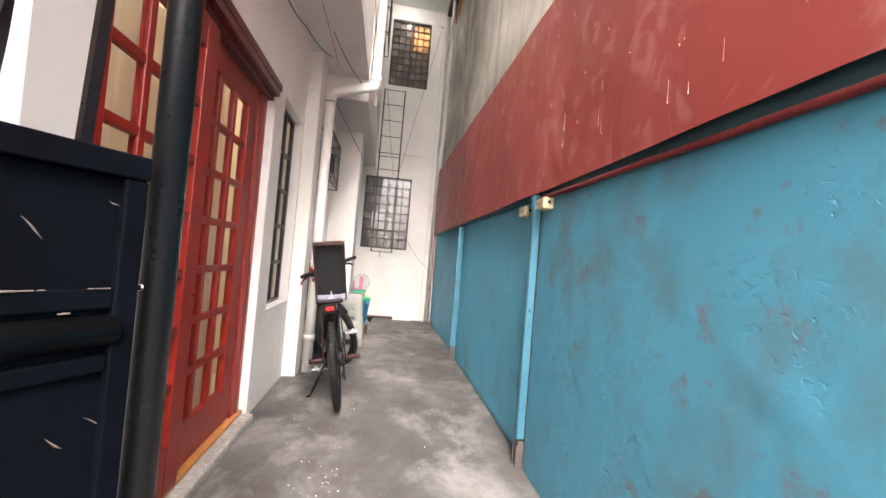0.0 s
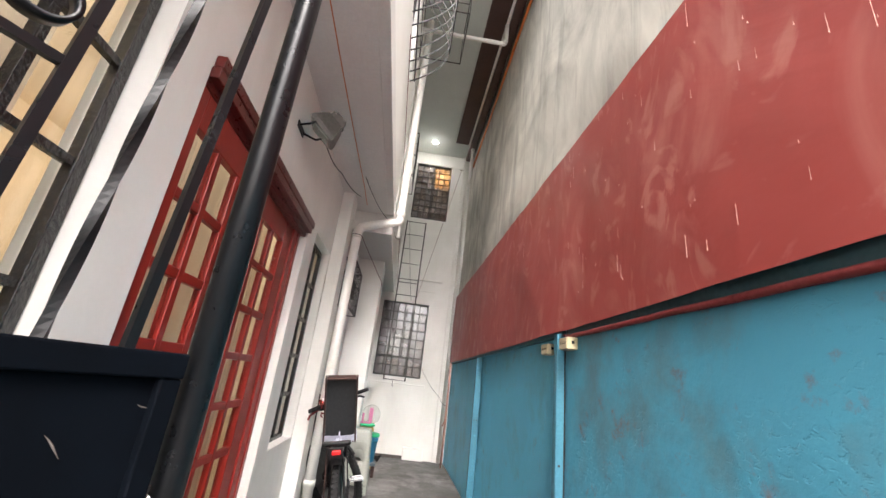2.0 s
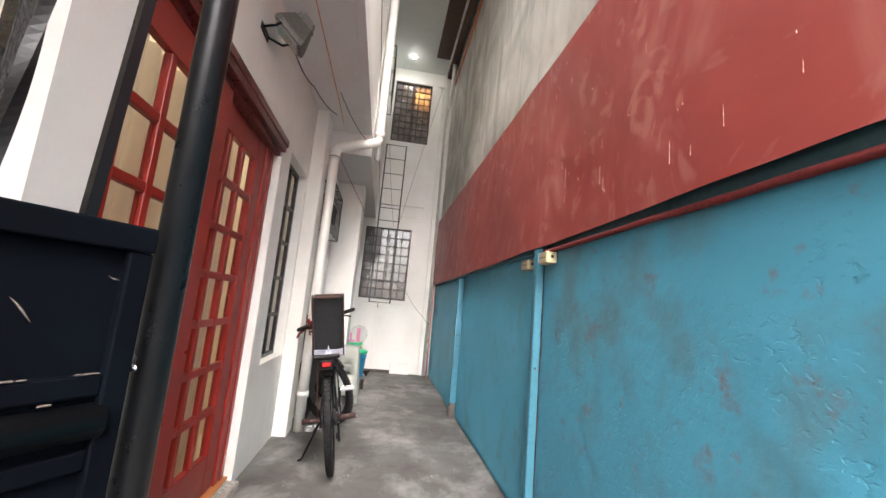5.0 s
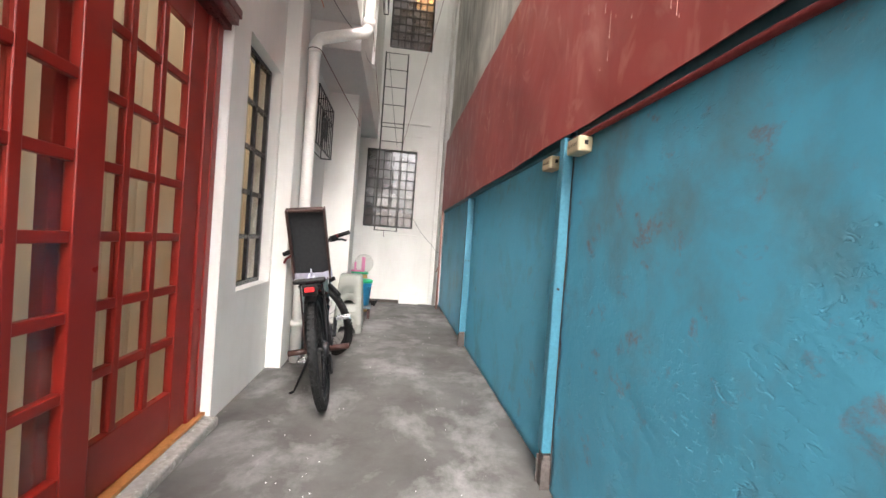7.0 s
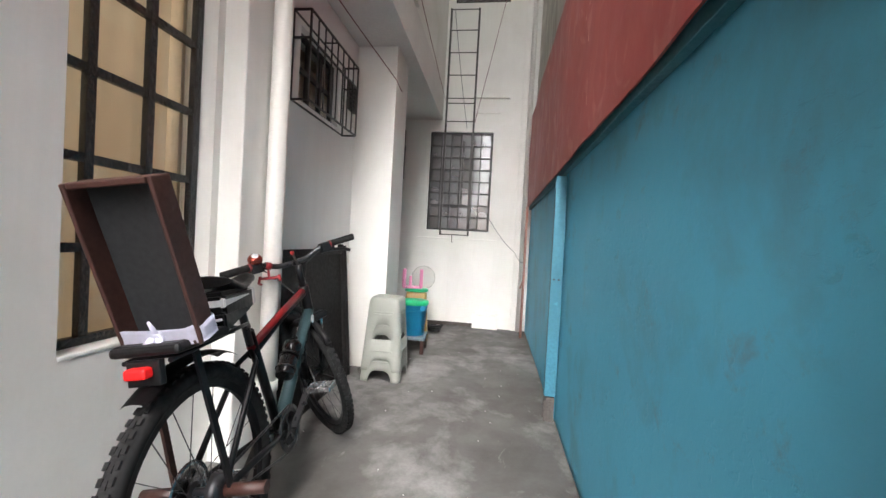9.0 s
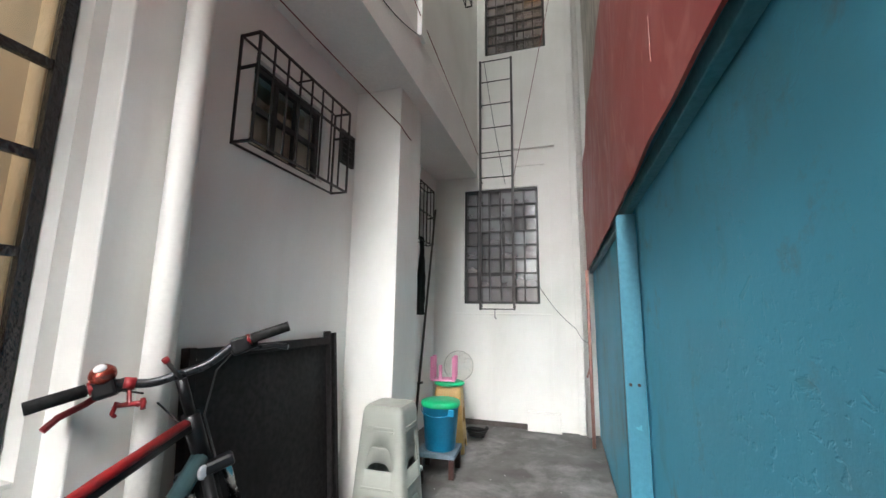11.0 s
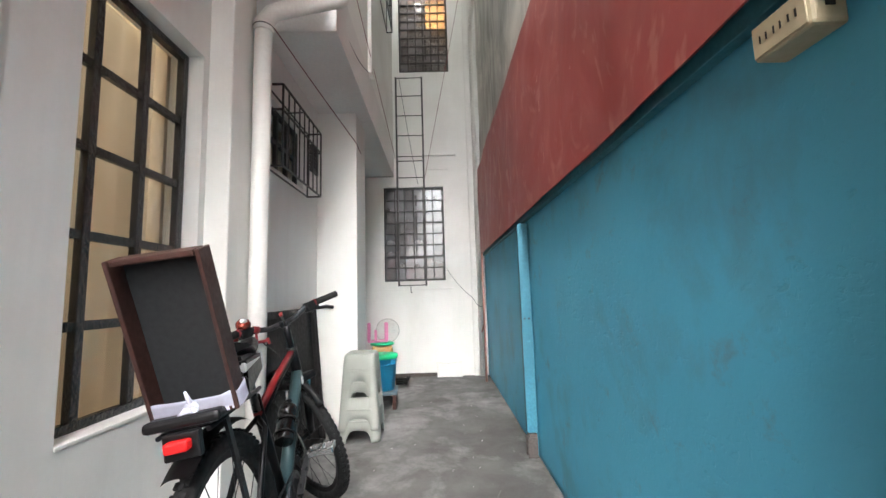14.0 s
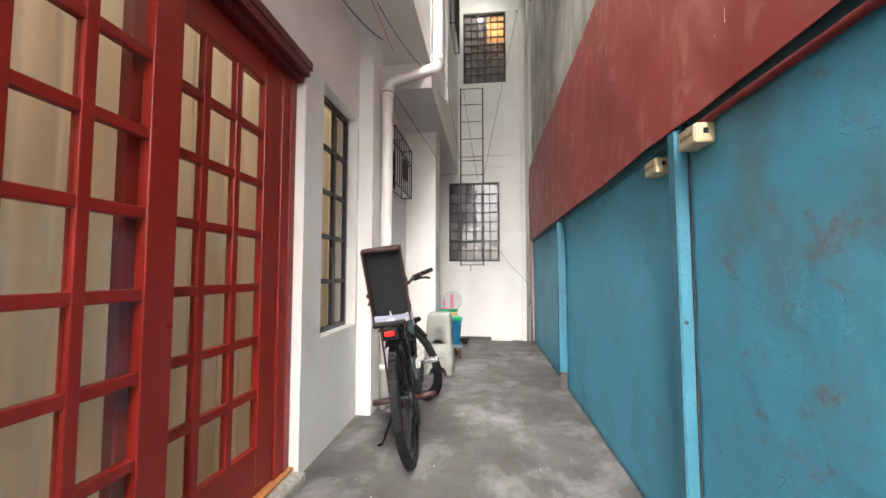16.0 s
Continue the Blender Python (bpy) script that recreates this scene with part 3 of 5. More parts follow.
def post(foot, top, bolt_z):
    th = thing("wall_post", "light blue painted timber post against blue wall", "post", group="boundary wall posts")
    f, t = Vector(foot), Vector(top)
    b = B()
    d = (t - f)
    for z0, z1 in ((0.10, 1.0),):
        p, q = f + d * z0, f + d * z1
        v = []
        for c in (p, q):
            v += [b.verts.new(c + Vector(o)) for o in ((-0.030, -0.026, 0), (0.036, -0.026, 0), (0.036, 0.026, 0), (-0.030, 0.026, 0))]
        fs = [b.faces.new([v[i] for i in w]) for w in ((3, 2, 1, 0), (4, 5, 6, 7), (0, 1, 5, 4), (1, 2, 6, 5), (2, 3, 7, 6), (3, 0, 4, 7))]
        bmesh.ops.bevel(b, geom=list({e for g in fs for e in g.edges}), offset=0.004, segments=2, affect="EDGES")
    part("shaft", b, BLUEPOST, th)
    b = B()
    quadbox(b, -0.03, 0.03, -0.032, -0.026, -0.01, 0.12, 0.001, Matrix.Translation(f))
    quadbox(b, -0.03, 0.03, 0.026, 0.032, -0.01, 0.12, 0.001, Matrix.Translation(f))
    quadbox(b, -0.022, 0.03, -0.026, 0.026, -0.01, 0.14, 0.002, Matrix.Translation(f))
    part("foot_bracket", b, FOOTGREY, th, "dirty grey brown steel foot bracket")
    for dx in (-0.014, 0.014):
        c = f + d * (bolt_z / t.z) + Vector((dx, -0.024, 0))
        b = B()
        tube(b, [c, c + Vector((0, -0.008, 0))], 0.006, 6)
        part("bolt", b, RUST, th)
    return th


post((1.066, 2.290, 0.0), (1.066, 2.293, 1.475), 0.842)
post((1.066, 4.512, 0.0), (1.066, 4.512, 1.455), 0.842)

rng = random.Random(12)
for y0, y1 in ((2.257, 2.259),):
    bm = B()
    line = []
    for k in range(61):
        z = 0.02 + 1.40 * k / 60
        y = y0 + (y1 - y0) * z / 1.49
        w = 0.004 + 0.005 * noise.noise(Vector((y0, z * 9, 0))) + rng.uniform(-0.002, 0.002)
        line.append([bm.verts.new((x, yy, z)) for x, yy in ((1.095, y - w), (1.074, y - w * 0.6), (1.074, y + 0.005), (1.095, y + 0.005))])
    for p, q in zip(line, line[1:]):
        for j in range(3):
            bm.faces.new((p[j], p[j + 1], q[j + 1], q[j]))
    structure("trim_joint", bm, CRUMBLE, "crumbling brown mortar joint beside post", "joint")

# ---- rooms behind the openings ----


def room(name, x0, x1, y0, y1, z0, z1, openside, label):
    """A plain room shell with one side left open towards the alley wall."""
    b = B()
    t = 0.06
    if openside != "+x":
        quadbox(b, x1, x1 + t, y0, y1, z0, z1)
    quadbox(b, x0 - t, x0, y0, y1, z0, z1)
    if openside != "-y":
        quadbox(b, x0, x1, y0 - t, y0, z0, z1)
    quadbox(b, x0, x1, y1, y1 + t, z0, z1)
    quadbox(b, x0, x1, y0, y1, z0 - t, z0)
    quadbox(b, x0, x1, y0, y1, z1, z1 + t)
    return structure(name, b, ROOMWALL, label, "room")


room("wall_room_front", -2.6, -0.67, -1.3, 3.62, 0.02, 2.68, "+x", "plain cream room behind the red door")
room("wall_room_middle", -1.6, -0.67, 3.80, 6.9, 0.02, 2.45, "+x", "plain room behind the small windows")
room("wall_room_far", -0.6, 1.15, YFAR + 0.155, 8.6, 0.5, 2.9, "-y", "plain room behind the end wall window")
room("wall_room_far_upper", -0.6, 1.15, YFAR + 0.155, 8.6, 3.3, 5.3, "-y", "warm lit room behind upper end window")
room("wall_room_upper", -1.6, -0.18, -1.3, 6.8, 2.97, 5.3, "+x", "plain upper room behind barred windows")


def curtain(name, a, b, z0, z1, material, label, waves=9, amp=0.02):
    """A hanging curtain of folds between the plan points a and b."""
    a, b = Vector((*a, 0)), Vector((*b, 0))
    d = b - a
    nrm = Vector((-d.y, d.x, 0)).normalized()
    bm = B()
    n = waves * 8
    rows = []
    for k in range(9):
        z = z0 + (z1 - z0) * k / 8
        row = []
        for i in range(n + 1):
            u = i / n
            w = math.sin(u * waves * 6.283 + 1.6 * math.sin(u * 17) + 0.5 * math.sin(z * 1.7 + u * 40)) * amp * (1.0 - 0.35 * k / 8) + 0.01 * noise.noise(Vector((u * 6, z * 2, waves)))
            row.append(bm.verts.new(a + d * u + nrm * w + Vector((0, 0, z))))
        rows.append(row)
    for p, q in zip(rows, rows[1:]):
        for i in range(n):
            bm.faces.new((p[i], p[i + 1], q[i + 1], q[i])).smooth = True
    return tagged(new(name, mesh(bm, name, material)), label, "curtain")


curtain("curtain", (-0.75, 1.25), (-0.75, 2.78), 0.12, 2.03, CURTAIN, "beige curtain hanging behind the glazed red door", 13, 0.034)
curtain("curtain", (-0.72, -0.25), (-0.72, 1.03), 0.93, 2.2, CURTAIN, "beige curtain hanging behind the front window", 9, 0.03)
curtain("curtain", (-0.72, 3.03), (-0.72, 3.60), 0.62, 2.15, CURTAIN, "beige curtain hanging behind the tall window", 3, 0.012)
curtain("curtain", (-0.22, YFAR + 0.21), (0.62, YFAR + 0.21), 1.12, 2.42, GREYCLOTH, "grey curtain hanging behind the end window", 5, 0.012)
curtain("curtain", (0.02, YFAR + 0.21), (0.40, YFAR + 0.21), 3.92, 5.15, GREYCLOTH, "grey curtain hanging behind upper end window", 4, 0.012)
curtain("curtain", (0.38, YFAR + 0.23), (0.72, YFAR + 0.23), 3.92, 4.74, GREYCLOTH, "grey curtain hanging behind upper end window", 4, 0.012)

curtain("curtain", (-0.552, 4.20), (-0.552, 4.80), 1.79, 2.10, CURTAIN, "beige half curtain behind the small window", 4, 0.008)

# ---- red sliding door ----


def glazed_leaf(parent, x0, x1, y0, y1, z0, z1, cols, rows, sl, sr):
    """A leaf of red stiles, rails and glazing bars, with a pane in each opening."""
    top, bot, mb = 0.13, 0.198, 0.034
    xm = (x0 + x1) / 2
    for a, b in ((y0, y0 + sl), (y1 - sr, y1)):
        q = B()
        quadbox(q, x0, x1, a, b, z0, z1, 0.004)
        part("stile", q, DOORRED, parent)
    for a, b in ((z0, z0 + bot), (z1 - top, z1)):
        q = B()
        quadbox(q, x0 + 0.001, x1 - 0.001, y0 + sl, y1 - sr, a, b, 0.004)
        part("rail", q, DOORRED, parent)
    gy0, gy1, gz0, gz1 = y0 + sl, y1 - sr, z0 + bot, z1 - top
    py, pz = (gy1 - gy0) / cols, (gz1 - gz0) / rows
    for i in range(1, cols):
        q = B()
        quadbox(q, x0 + 0.003, x1 - 0.003, gy0 + i * py - mb / 2, gy0 + i * py + mb / 2, gz0, gz1, 0.004)
        part("glazing_bar", q, DOORRED, parent)
    for j in range(1, rows):
        q = B()
        quadbox(q, x0 + 0.005, x1 - 0.005, gy0, gy1, gz0 + j * pz - mb / 2, gz0 + j * pz + mb / 2, 0.004)
        part("glazing_bar", q, DOORRED, parent)
    q = B()
    quadbox(q, xm - 0.002, xm + 0.002, -py / 2 + mb / 2, py / 2 - mb / 2, -pz / 2 + mb / 2, pz / 2 - mb / 2)
    me = mesh(q, "pane", PANE)
    for i in range(cols):
        for j in range(rows):
            ob = new("pane", me)
            ob.parent = parent
            ob.location = (0, gy0 + (i + 0.5) * py, gz0 + (j + 0.5) * pz)
            ob.visible_shadow = False


door = tagged(new("door_1"), "red glazed wooden sliding door, closed, worn varnish", "door", kind="structure")
glazed_leaf(door, -0.560, -0.524, 1.322, 2.005, 0.062, 1.98, 3, 7, 0.053, 0.107)
glazed_leaf(door, -0.602, -0.566, 1.868, 2.663, 0.062, 1.98, 3, 7, 0.128, 0.126)
bm = B()
quadbox(bm, -0.655, -0.556, 2.668, 2.802, 0.04, 2.048, 0.004)
quadbox(bm, -0.5565, -0.549, 2.735, 2.770, 0.04, 2.03, 0.002)
part("jamb", bm, DOORRED, door, "broad red painted door jamb")
bm = B()
quadbox(bm, -0.655, -0.562, 1.3195, 1.3215, 0.06, 2.048)
part("jamb", bm, DARKRED, door, "narrow dark red door jamb")
bm = B()
quadbox(bm, -0.655, -0.520, 1.3215, 2.803, 1.982, 2.048, 0.003)
part("head", bm, DARKRED, door, "dark red door head")
bm = B()
quadbox(bm, -0.514, -0.480, 1.320, 2.822, 2.052, 2.096, 0.004)
quadbox(bm, -0.530, -0.486, 1.322, 2.800, 2.010, 2.0515, 0.003)
part("head_moulding", bm, DARKRED, door, "dark red projecting moulding")
bm = B()
quadbox(bm, -0.66, -0.462, 1.25, 2.80, -0.02, 0.040, 0.012)
part("threshold", bm, DIRTYCEMENT, door, "dirty pale cement threshold")
bm = B()
quadbox(bm, -0.655, -0.530, 1.325, 2.80, 0.042, 0.058, 0.003)
part("sill_strip", bm, ORANGEWOOD, door, "orange brown wooden sill strip")
bm = B()
quadbox(bm, -0.515, -0.509, 2.807, 2.828, 0.0, 2.05, 0.002)
structure("trim_door", bm, WHITE, "clean white painted strip beside door", "trim")


# ---- windows ----
def barred_window(name, axis, face, u0, u1, z0, z1, cols, rows, label, fw=0.03, bw=0.016, depth=0.03, glass=None, mats=None, inward=-1, cuts=None):
    """A frame, bars and one pane a cell, in an opening of a wall; face is the frame's front."""
    w = tagged(new(name), label, "window", kind="structure")
    mat = mats or GRILLE
    lo, hi = (face + inward * depth, face) if inward < 0 else (face, face + depth)

    def slab(a0, a1, c0, c1, k=0.0, soft=0.003):
        q = B()
        if axis == "x":
            quadbox(q, lo + k, hi - k, a0, a1, c0, c1, soft)
        else:
            quadbox(q, a0, a1, lo + k, hi - k, c0, c1, soft)
        return q
    for a in ((u0, u0 + fw, z0, z1), (u1 - fw, u1, z0, z1), (u0 + fw, u1 - fw, z0, z0 + fw), (u0 + fw, u1 - fw, z1 - fw, z1)):
        part("window_frame", slab(*a), mat, w)
    pu, pz = (u1 - u0 - 2 * fw) / cols, (z1 - z0 - 2 * fw) / rows
    lines = [u0 + fw] + (cuts or [u0 + fw + i * pu for i in range(1, cols)]) + [u1 - fw]
    for c in lines[1:-1]:
        part("bar", slab(c - bw / 2, c + bw / 2, z0 + fw, z1 - fw, 0.002, 0.002), mat, w)
    for j in range(1, rows):
        c = z0 + fw + j * pz
        part("bar", slab(u0 + fw, u1 - fw, c - bw / 2, c + bw / 2, 0.004, 0.002), mat, w)
    back = (lo if inward < 0 else hi) - inward * -0.004
    for i in range(cols):
        half = (lines[i + 1] - lines[i]) / 2
        q = B()
        if axis == "x":
            quadbox(q, -0.002, 0.002, -half, half, -pz / 2, pz / 2)
        else:
            quadbox(q, -half, half, -0.002, 0.002, -pz / 2, pz / 2)
        me = mesh(q, "pane", glass or PANE)
        for j in range(rows):
            ob = new("pane", me)
            ob.parent = w
            u, z = (lines[i] + lines[i + 1]) / 2, z0 + fw + (j + 0.5) * pz
            ob.location = (back, u, z) if axis == "x" else (u, back, z)
            tilt = 0.010 * noise.noise(Vector((i * 3.7, j * 5.1, u0)))
            ob.rotation_euler = (0, tilt, 0) if axis == "x" else (tilt, 0, 0)
            ob.visible_shadow = False
    return w


barred_window("window_1", "x", -0.575, WIN1[0] + 0.003, WIN1[1] - 0.003, WIN1[2] + 0.003, WIN1[3] - 0.003, 7, 4, "front window with hammered black iron bars", 0.035, 0.022, mats=HAMMERED)
barred_window("window_2", "x", -0.580, WIN2[0] + 0.003, WIN2[1] - 0.003, WIN2[2] + 0.003, WIN2[3] - 0.003, 3, 5, "tall window with hammered black iron bars", 0.035, 0.030, mats=HAMMERED, cuts=[3.175, 3.392])
barred_window("window_3", "x", -0.50, SMALL1[0] + 0.003, SMALL1[1] - 0.003, SMALL1[2] + 0.003, SMALL1[3] - 0.003, 3, 2, "small dark framed jalousie window", 0.028, 0.03, glass=PANE)
barred_window("window_4", "x", -0.57, SMALL2[0] + 0.003, SMALL2[1] - 0.003, SMALL2[2] + 0.003, SMALL2[3] - 0.003, 2, 1, "small dark framed window at alley end", 0.035, 0.04, glass=DARKPANE)
barred_window("window_5", "y", YFAR + 0.02, FW[0] + 0.003, FW[1] - 0.003, FW[2] + 0.003, FW[3] - 0.003, 6, 8, "end wall window with dark iron grid", 0.022, 0.015, glass=SHEENPANE, inward=1)
barred_window("window_6", "y", YFAR + 0.02, UW[0] + 0.003, UW[1] - 0.003, UW[2] + 0.003, UW[3] - 0.003, 6, 9, "upper end wall window with dark iron grid", 0.022, 0.015, glass=SHEENPANE, inward=1)
# aluminium sashes behind the two grids of the end wall
for name, (u0, u1, z0, z1), low in (("window_sash_lower", FW, 0.31), ("window_sash_upper", UW, 0.0)):
    sash = tagged(new(name), "grey aluminium sliding sash behind iron grid", "window", kind="structure")
    ua, ub, um = u0 + 0.006, u1 - 0.006, (u0 + u1) / 2 + 0.01
    bars = [(ua, ua + 0.028, z0 + 0.006, z1 - 0.006), (ub - 0.028, ub, z0 + 0.006, z1 - 0.006), (um - 0.030, um - 0.003, z0 + low + 0.01, z1 - 0.034),
            (um + 0.003, um + 0.030, z0 + low + 0.01, z1 - 0.034), (ua + 0.028, ub - 0.028, z1 - 0.034, z1 - 0.006), (ua + 0.028, ub - 0.028, z0 + 0.006, z0 + 0.032)]
    if low:
        bars.append((ua + 0.028, ub - 0.028, z0 + low - 0.022, z0 + low + 0.010))
    for a0, a1, c0, c1 in bars:
        q = B()
        quadbox(q, a0, a1, YFAR + 0.052, YFAR + 0.078, c0, c1, 0.002)
        part("sash_bar", q, GREYSTEEL, sash)
    if low:
        q = B()
        quadbox(q, ua + 0.028, ub - 0.028, YFAR + 0.082, YFAR + 0.090, z0 + 0.032, z0 + low - 0.022)
        part("lower_panel", q, ROSEBOARD, sash, "dull rose brown lower board")
barred_window("window_7", "x", XU - 0.05, UPWIN[0] + 0.003, UPWIN[1] - 0.003, UPWIN[2] + 0.003, UPWIN[3] - 0.003, 4, 1, "upper window with dark frame and wide panes", 0.05, 0.05, glass=DARKPANE)
barred_window("window_8", "x", XU - 0.05, UPWIN2[0] + 0.003, UPWIN2[1] - 0.003, UPWIN2[2] + 0.003, UPWIN2[3] - 0.003, 2, 1, "small upper window with dark frame", 0.035, 0.04, glass=DARKPANE)

# sills of the recessed windows
bm = B()
quadbox(bm, -0.60, -0.512, WIN2[0] + 0.002, WIN2[1] - 0.002, WIN2[2] - 0.004, WIN2[2] + 0.010, 0.003)
structure("trim_sill", bm, WHITE, "thin white painted window sill", "sill")


def box_cage(label, x0, x1, y0, y1, z0, z1, n, rails, group="window cages", r=0.005):
    """A projecting burglar cage of thin bars on the wall at x0."""
    th = thing("window_cage", label, "window grille", group=group)
    for z in rails:
        b = B()
        bar(b, (x1, y0, z), (x1, y1, z), r * 2)
        part("rail", b, GRILLE, th)
        for y in (y0, y1):
            b = B()
            bar(b, (x0, y, z), (x1, y, z), r * 2)
            part("side_bar", b, GRILLE, th)
    for i in range(n + 1):
        y = y0 + (y1 - y0) * i / n
        b = B()
        bar(b, (x1, y, z0), (x1, y, z1), r * (2 if i in (0, n) else 1.5))
        part("upright", b, GRILLE, th)
        if i == n // 2:
            b = B()
            bar(b, (x0, y, z1), (x1, y, z1), r * 1.4)
            part("cross_bar", b, GRILLE, th)
    for z in (z0, z1):
        b = B()
        bar(b, (x0 + 0.006, y0, z), (x0 + 0.006, y1, z), r * 1.6)
        part("wall_rail", b, GRILLE, th)
    for y in (y0, y1):
        b = B()
        bar(b, (x0 + 0.004, y, z0), (x0 + 0.004, y, z1), r * 2)
        part("wall_bar", b, GRILLE, th)
    return th


box_cage("dark iron box cage over small window", XB, -0.355, 4.13, 4.865, 1.765, 2.252, 8, (1.765, 2.10, 2.252))
box_cage("dark iron box cage beside the column", XC, -0.42, 6.16, 6.66, 1.75, 2.31, 5, (1.75, 2.03, 2.31))
box_cage("dark iron box cage on upper wall", XU + 0.012, 0.035, 5.70, 6.40, 4.15, 4.90, 7, (4.15, 4.5, 4.90))
box_cage("dark iron box cage with loose bars", XU, 0.44, 3.24, 3.92, 4.72, 5.12, 3, (4.72, 5.12))

vent = thing("wall_vent", "small dark square vent beside the window cage", "vent")
b = B()
for y0, y1, z0, z1 in ((4.925, 4.94, 1.99, 2.20), (5.065, 5.08, 1.99, 2.20), (4.94, 5.065, 1.99, 2.005), (4.94, 5.065, 2.185, 2.20)):
    quadbox(b, XB, XB + 0.022, y0, y1, z0, z1, 0.002)
part("frame", b, GREYSTEEL, vent)
b = B()
quadbox(b, XB, XB + 0.004, 4.94, 5.065, 2.005, 2.185)
part("backing", b, BLACKPLASTIC, vent)
for k in range(5):
    b = B()
    quadbox(b, -0.010, 0.010, 4.942, 5.063, -0.0015, 0.0015, 0, Matrix.Translation((XB + 0.012, 0, 2.025 + 0.034 * k)) @ Matrix.Rotation(radians(35), 4, "Y"))
    part("slat", b, GREYSTEEL, vent)

# ---- swelling grille on the upper window ----
th = thing("belly_grille", "dark iron grille swelling out from upper window", "window grille")
prof = [(XU, 4.95), (0.0, 4.90)] + [(0.28 * math.sin((a / 16) ** 1.5 * math.pi) ** 0.9, 4.80 - 1.04 * a / 16) for a in range(17)] + [(XU, 3.735)]
for i in range(19):
    y = 1.0 + 2.2 * i / 18
    b = B()
    tube(b, [(x, y, z) for x, z in prof], 0.006, 6)
    part("bar", b, GRILLE, th)
for z, x in ((4.80, 0.0), (4.15, 0.285), (3.76, 0.0)):
    b = B()
    bar(b, (x, 0.98, z), (x, 3.22, z), 0.012)
    part("rail", b, GRILLE, th)

# ---- ladder ----
th = thing("wall_ladder", "narrow dark iron ladder fixed to end wall", "ladder")
for x in (0.018, 0.358):
    b = B()
    bar(b, (x, YFAR - 0.075, 1.115), (x, YFAR - 0.075, 3.86), 0.022)
    part("stile", b, GREYSTEEL, th)
    for z in (1.15, 2.47, 3.35):
        b = B()
        bar(b, (x, YFAR - 0.075, z), (x, YFAR, z), 0.014)
        part("bracket", b, GREYSTEEL, th)
for z in (1.125, 2.50, 2.72, 2.78, 3.06, 3.33, 3.60, 3.85):
    b = B()
    tube(b, [(0.018, YFAR - 0.075, z), (0.358, YFAR - 0.075, z)], 0.006, 8)
    part("rung", b, GREYSTEEL, th)
b = B()
tube(b, [(0.165, YFAR - 0.075, 1.125), (0.165, YFAR - 0.075, 1.04), (0.18, YFAR - 0.075, 1.03)], 0.005, 6)
part("hook", b, GREYSTEEL, th)

# ---- pipes ----
th = thing("downpipe", "white plastic downpipe with bend beside pilaster", "pipe")
b = B()
tube(b, [(-0.347, 3.845, 0.0), (-0.347, 3.845, 1.2), (-0.347, 3.845, 2.43)] + [(-0.341, 3.876, 2.47), (-0.322, 3.882, 2.505), (-0.28, 3.89, 2.525)] +
     [(-0.03, 3.95, 2.625), (0.005, 3.968, 2.64), (0.022, 3.98, 2.67), (0.028, 3.99, 2.73), (0.028, 3.995, 4.0), (0.028, 3.995, CEILZ)], 0.043, 16)
part("pipe", b, PVC, th)
for z in (2.40, 0.30):
    b = B()
    tube(b, [(-0.347, 3.845, z - 0.025), (-0.347, 3.845, z + 0.025)], 0.049, 16)
    part("collar", b, PVC, th)
b = B()
tube(b, [(0.028, 3.99, 2.70), (0.028, 3.99, 2.76)], 0.050, 16)
part("collar", b, PVC, th)
b = B()
tube(b, arc((-0.347, 3.845, 2.40), 0.047, 0, 360, 24, (1, 0, 0), (0, 1, 0))[:-1], 0.004, 6, closed=True)
part("strap", b, RUST, th, "rusty wire strap")

th = thing("overhead_pipe", "white plastic pipe crossing high overhead", "pipe")
b = B()
tube(b, [(XU - 0.02, 3.80, 5.01), (0.90, 3.80, 5.01), (0.935, 3.80, 5.02), (0.945, 3.80, 5.055), (0.945, 3.80, 5.30)], 0.024, 12)
part("cross_pipe", b, PVC, th)
b = B()
tube(b, [(0.947, 1.5, 5.31), (0.947, 6.45, 5.31)], 0.016, 12)
part("long_pipe", b, PVC, th)
b = B()
tube(b, [(0.90, 3.80, 5.01), (0.935, 3.80, 5.02)], 0.031, 12)
part("elbow", b, PVC, th)
th = thing("corner_pipe", "white plastic pipe in alley end corner", "pipe")
b = B()
tube(b, [(1.02, 6.45, 5.36), (1.02, 6.45, 4.75), (1.02, 6.9, 4.5), (1.02, 6.92, 0.0)], 0.03, 12)
part("pipe", b, PVC, th)
th = thing("thin_pipe", "faded pink thin pipe standing in corner", "pipe")
b = B()
tube(b, [(1.03, 6.60, 0.0), (1.03, 6.60, 1.47)], 0.014, 8)
part("pipe", b, PINKPIPE, th)
b = B()
tube(b, [(1.0, 6.65, 0.55), (1.03, 6.60, 0.66), (1.035, 6.6, 0.9)], 0.008, 6)
part("branch", b, PINKPIPE, th)

bm = B()
quadbox(bm, 0.70, 0.93, 2.2, 6.42, CEILZ - 0.05, CEILZ - 0.002, 0.004)
structure("trim_dark_board", bm, BROWNBOARD, "dark brown eaves board under ceiling", "board")
bm = B()
quadbox(bm, 0.965, 1.07, 2.2, 6.9, CEILZ - 0.10, CEILZ - 0.002, 0.004)
structure("trim_dark_gutter", bm, BROWNBOARD, "dark red brown gutter board at wall top", "board")


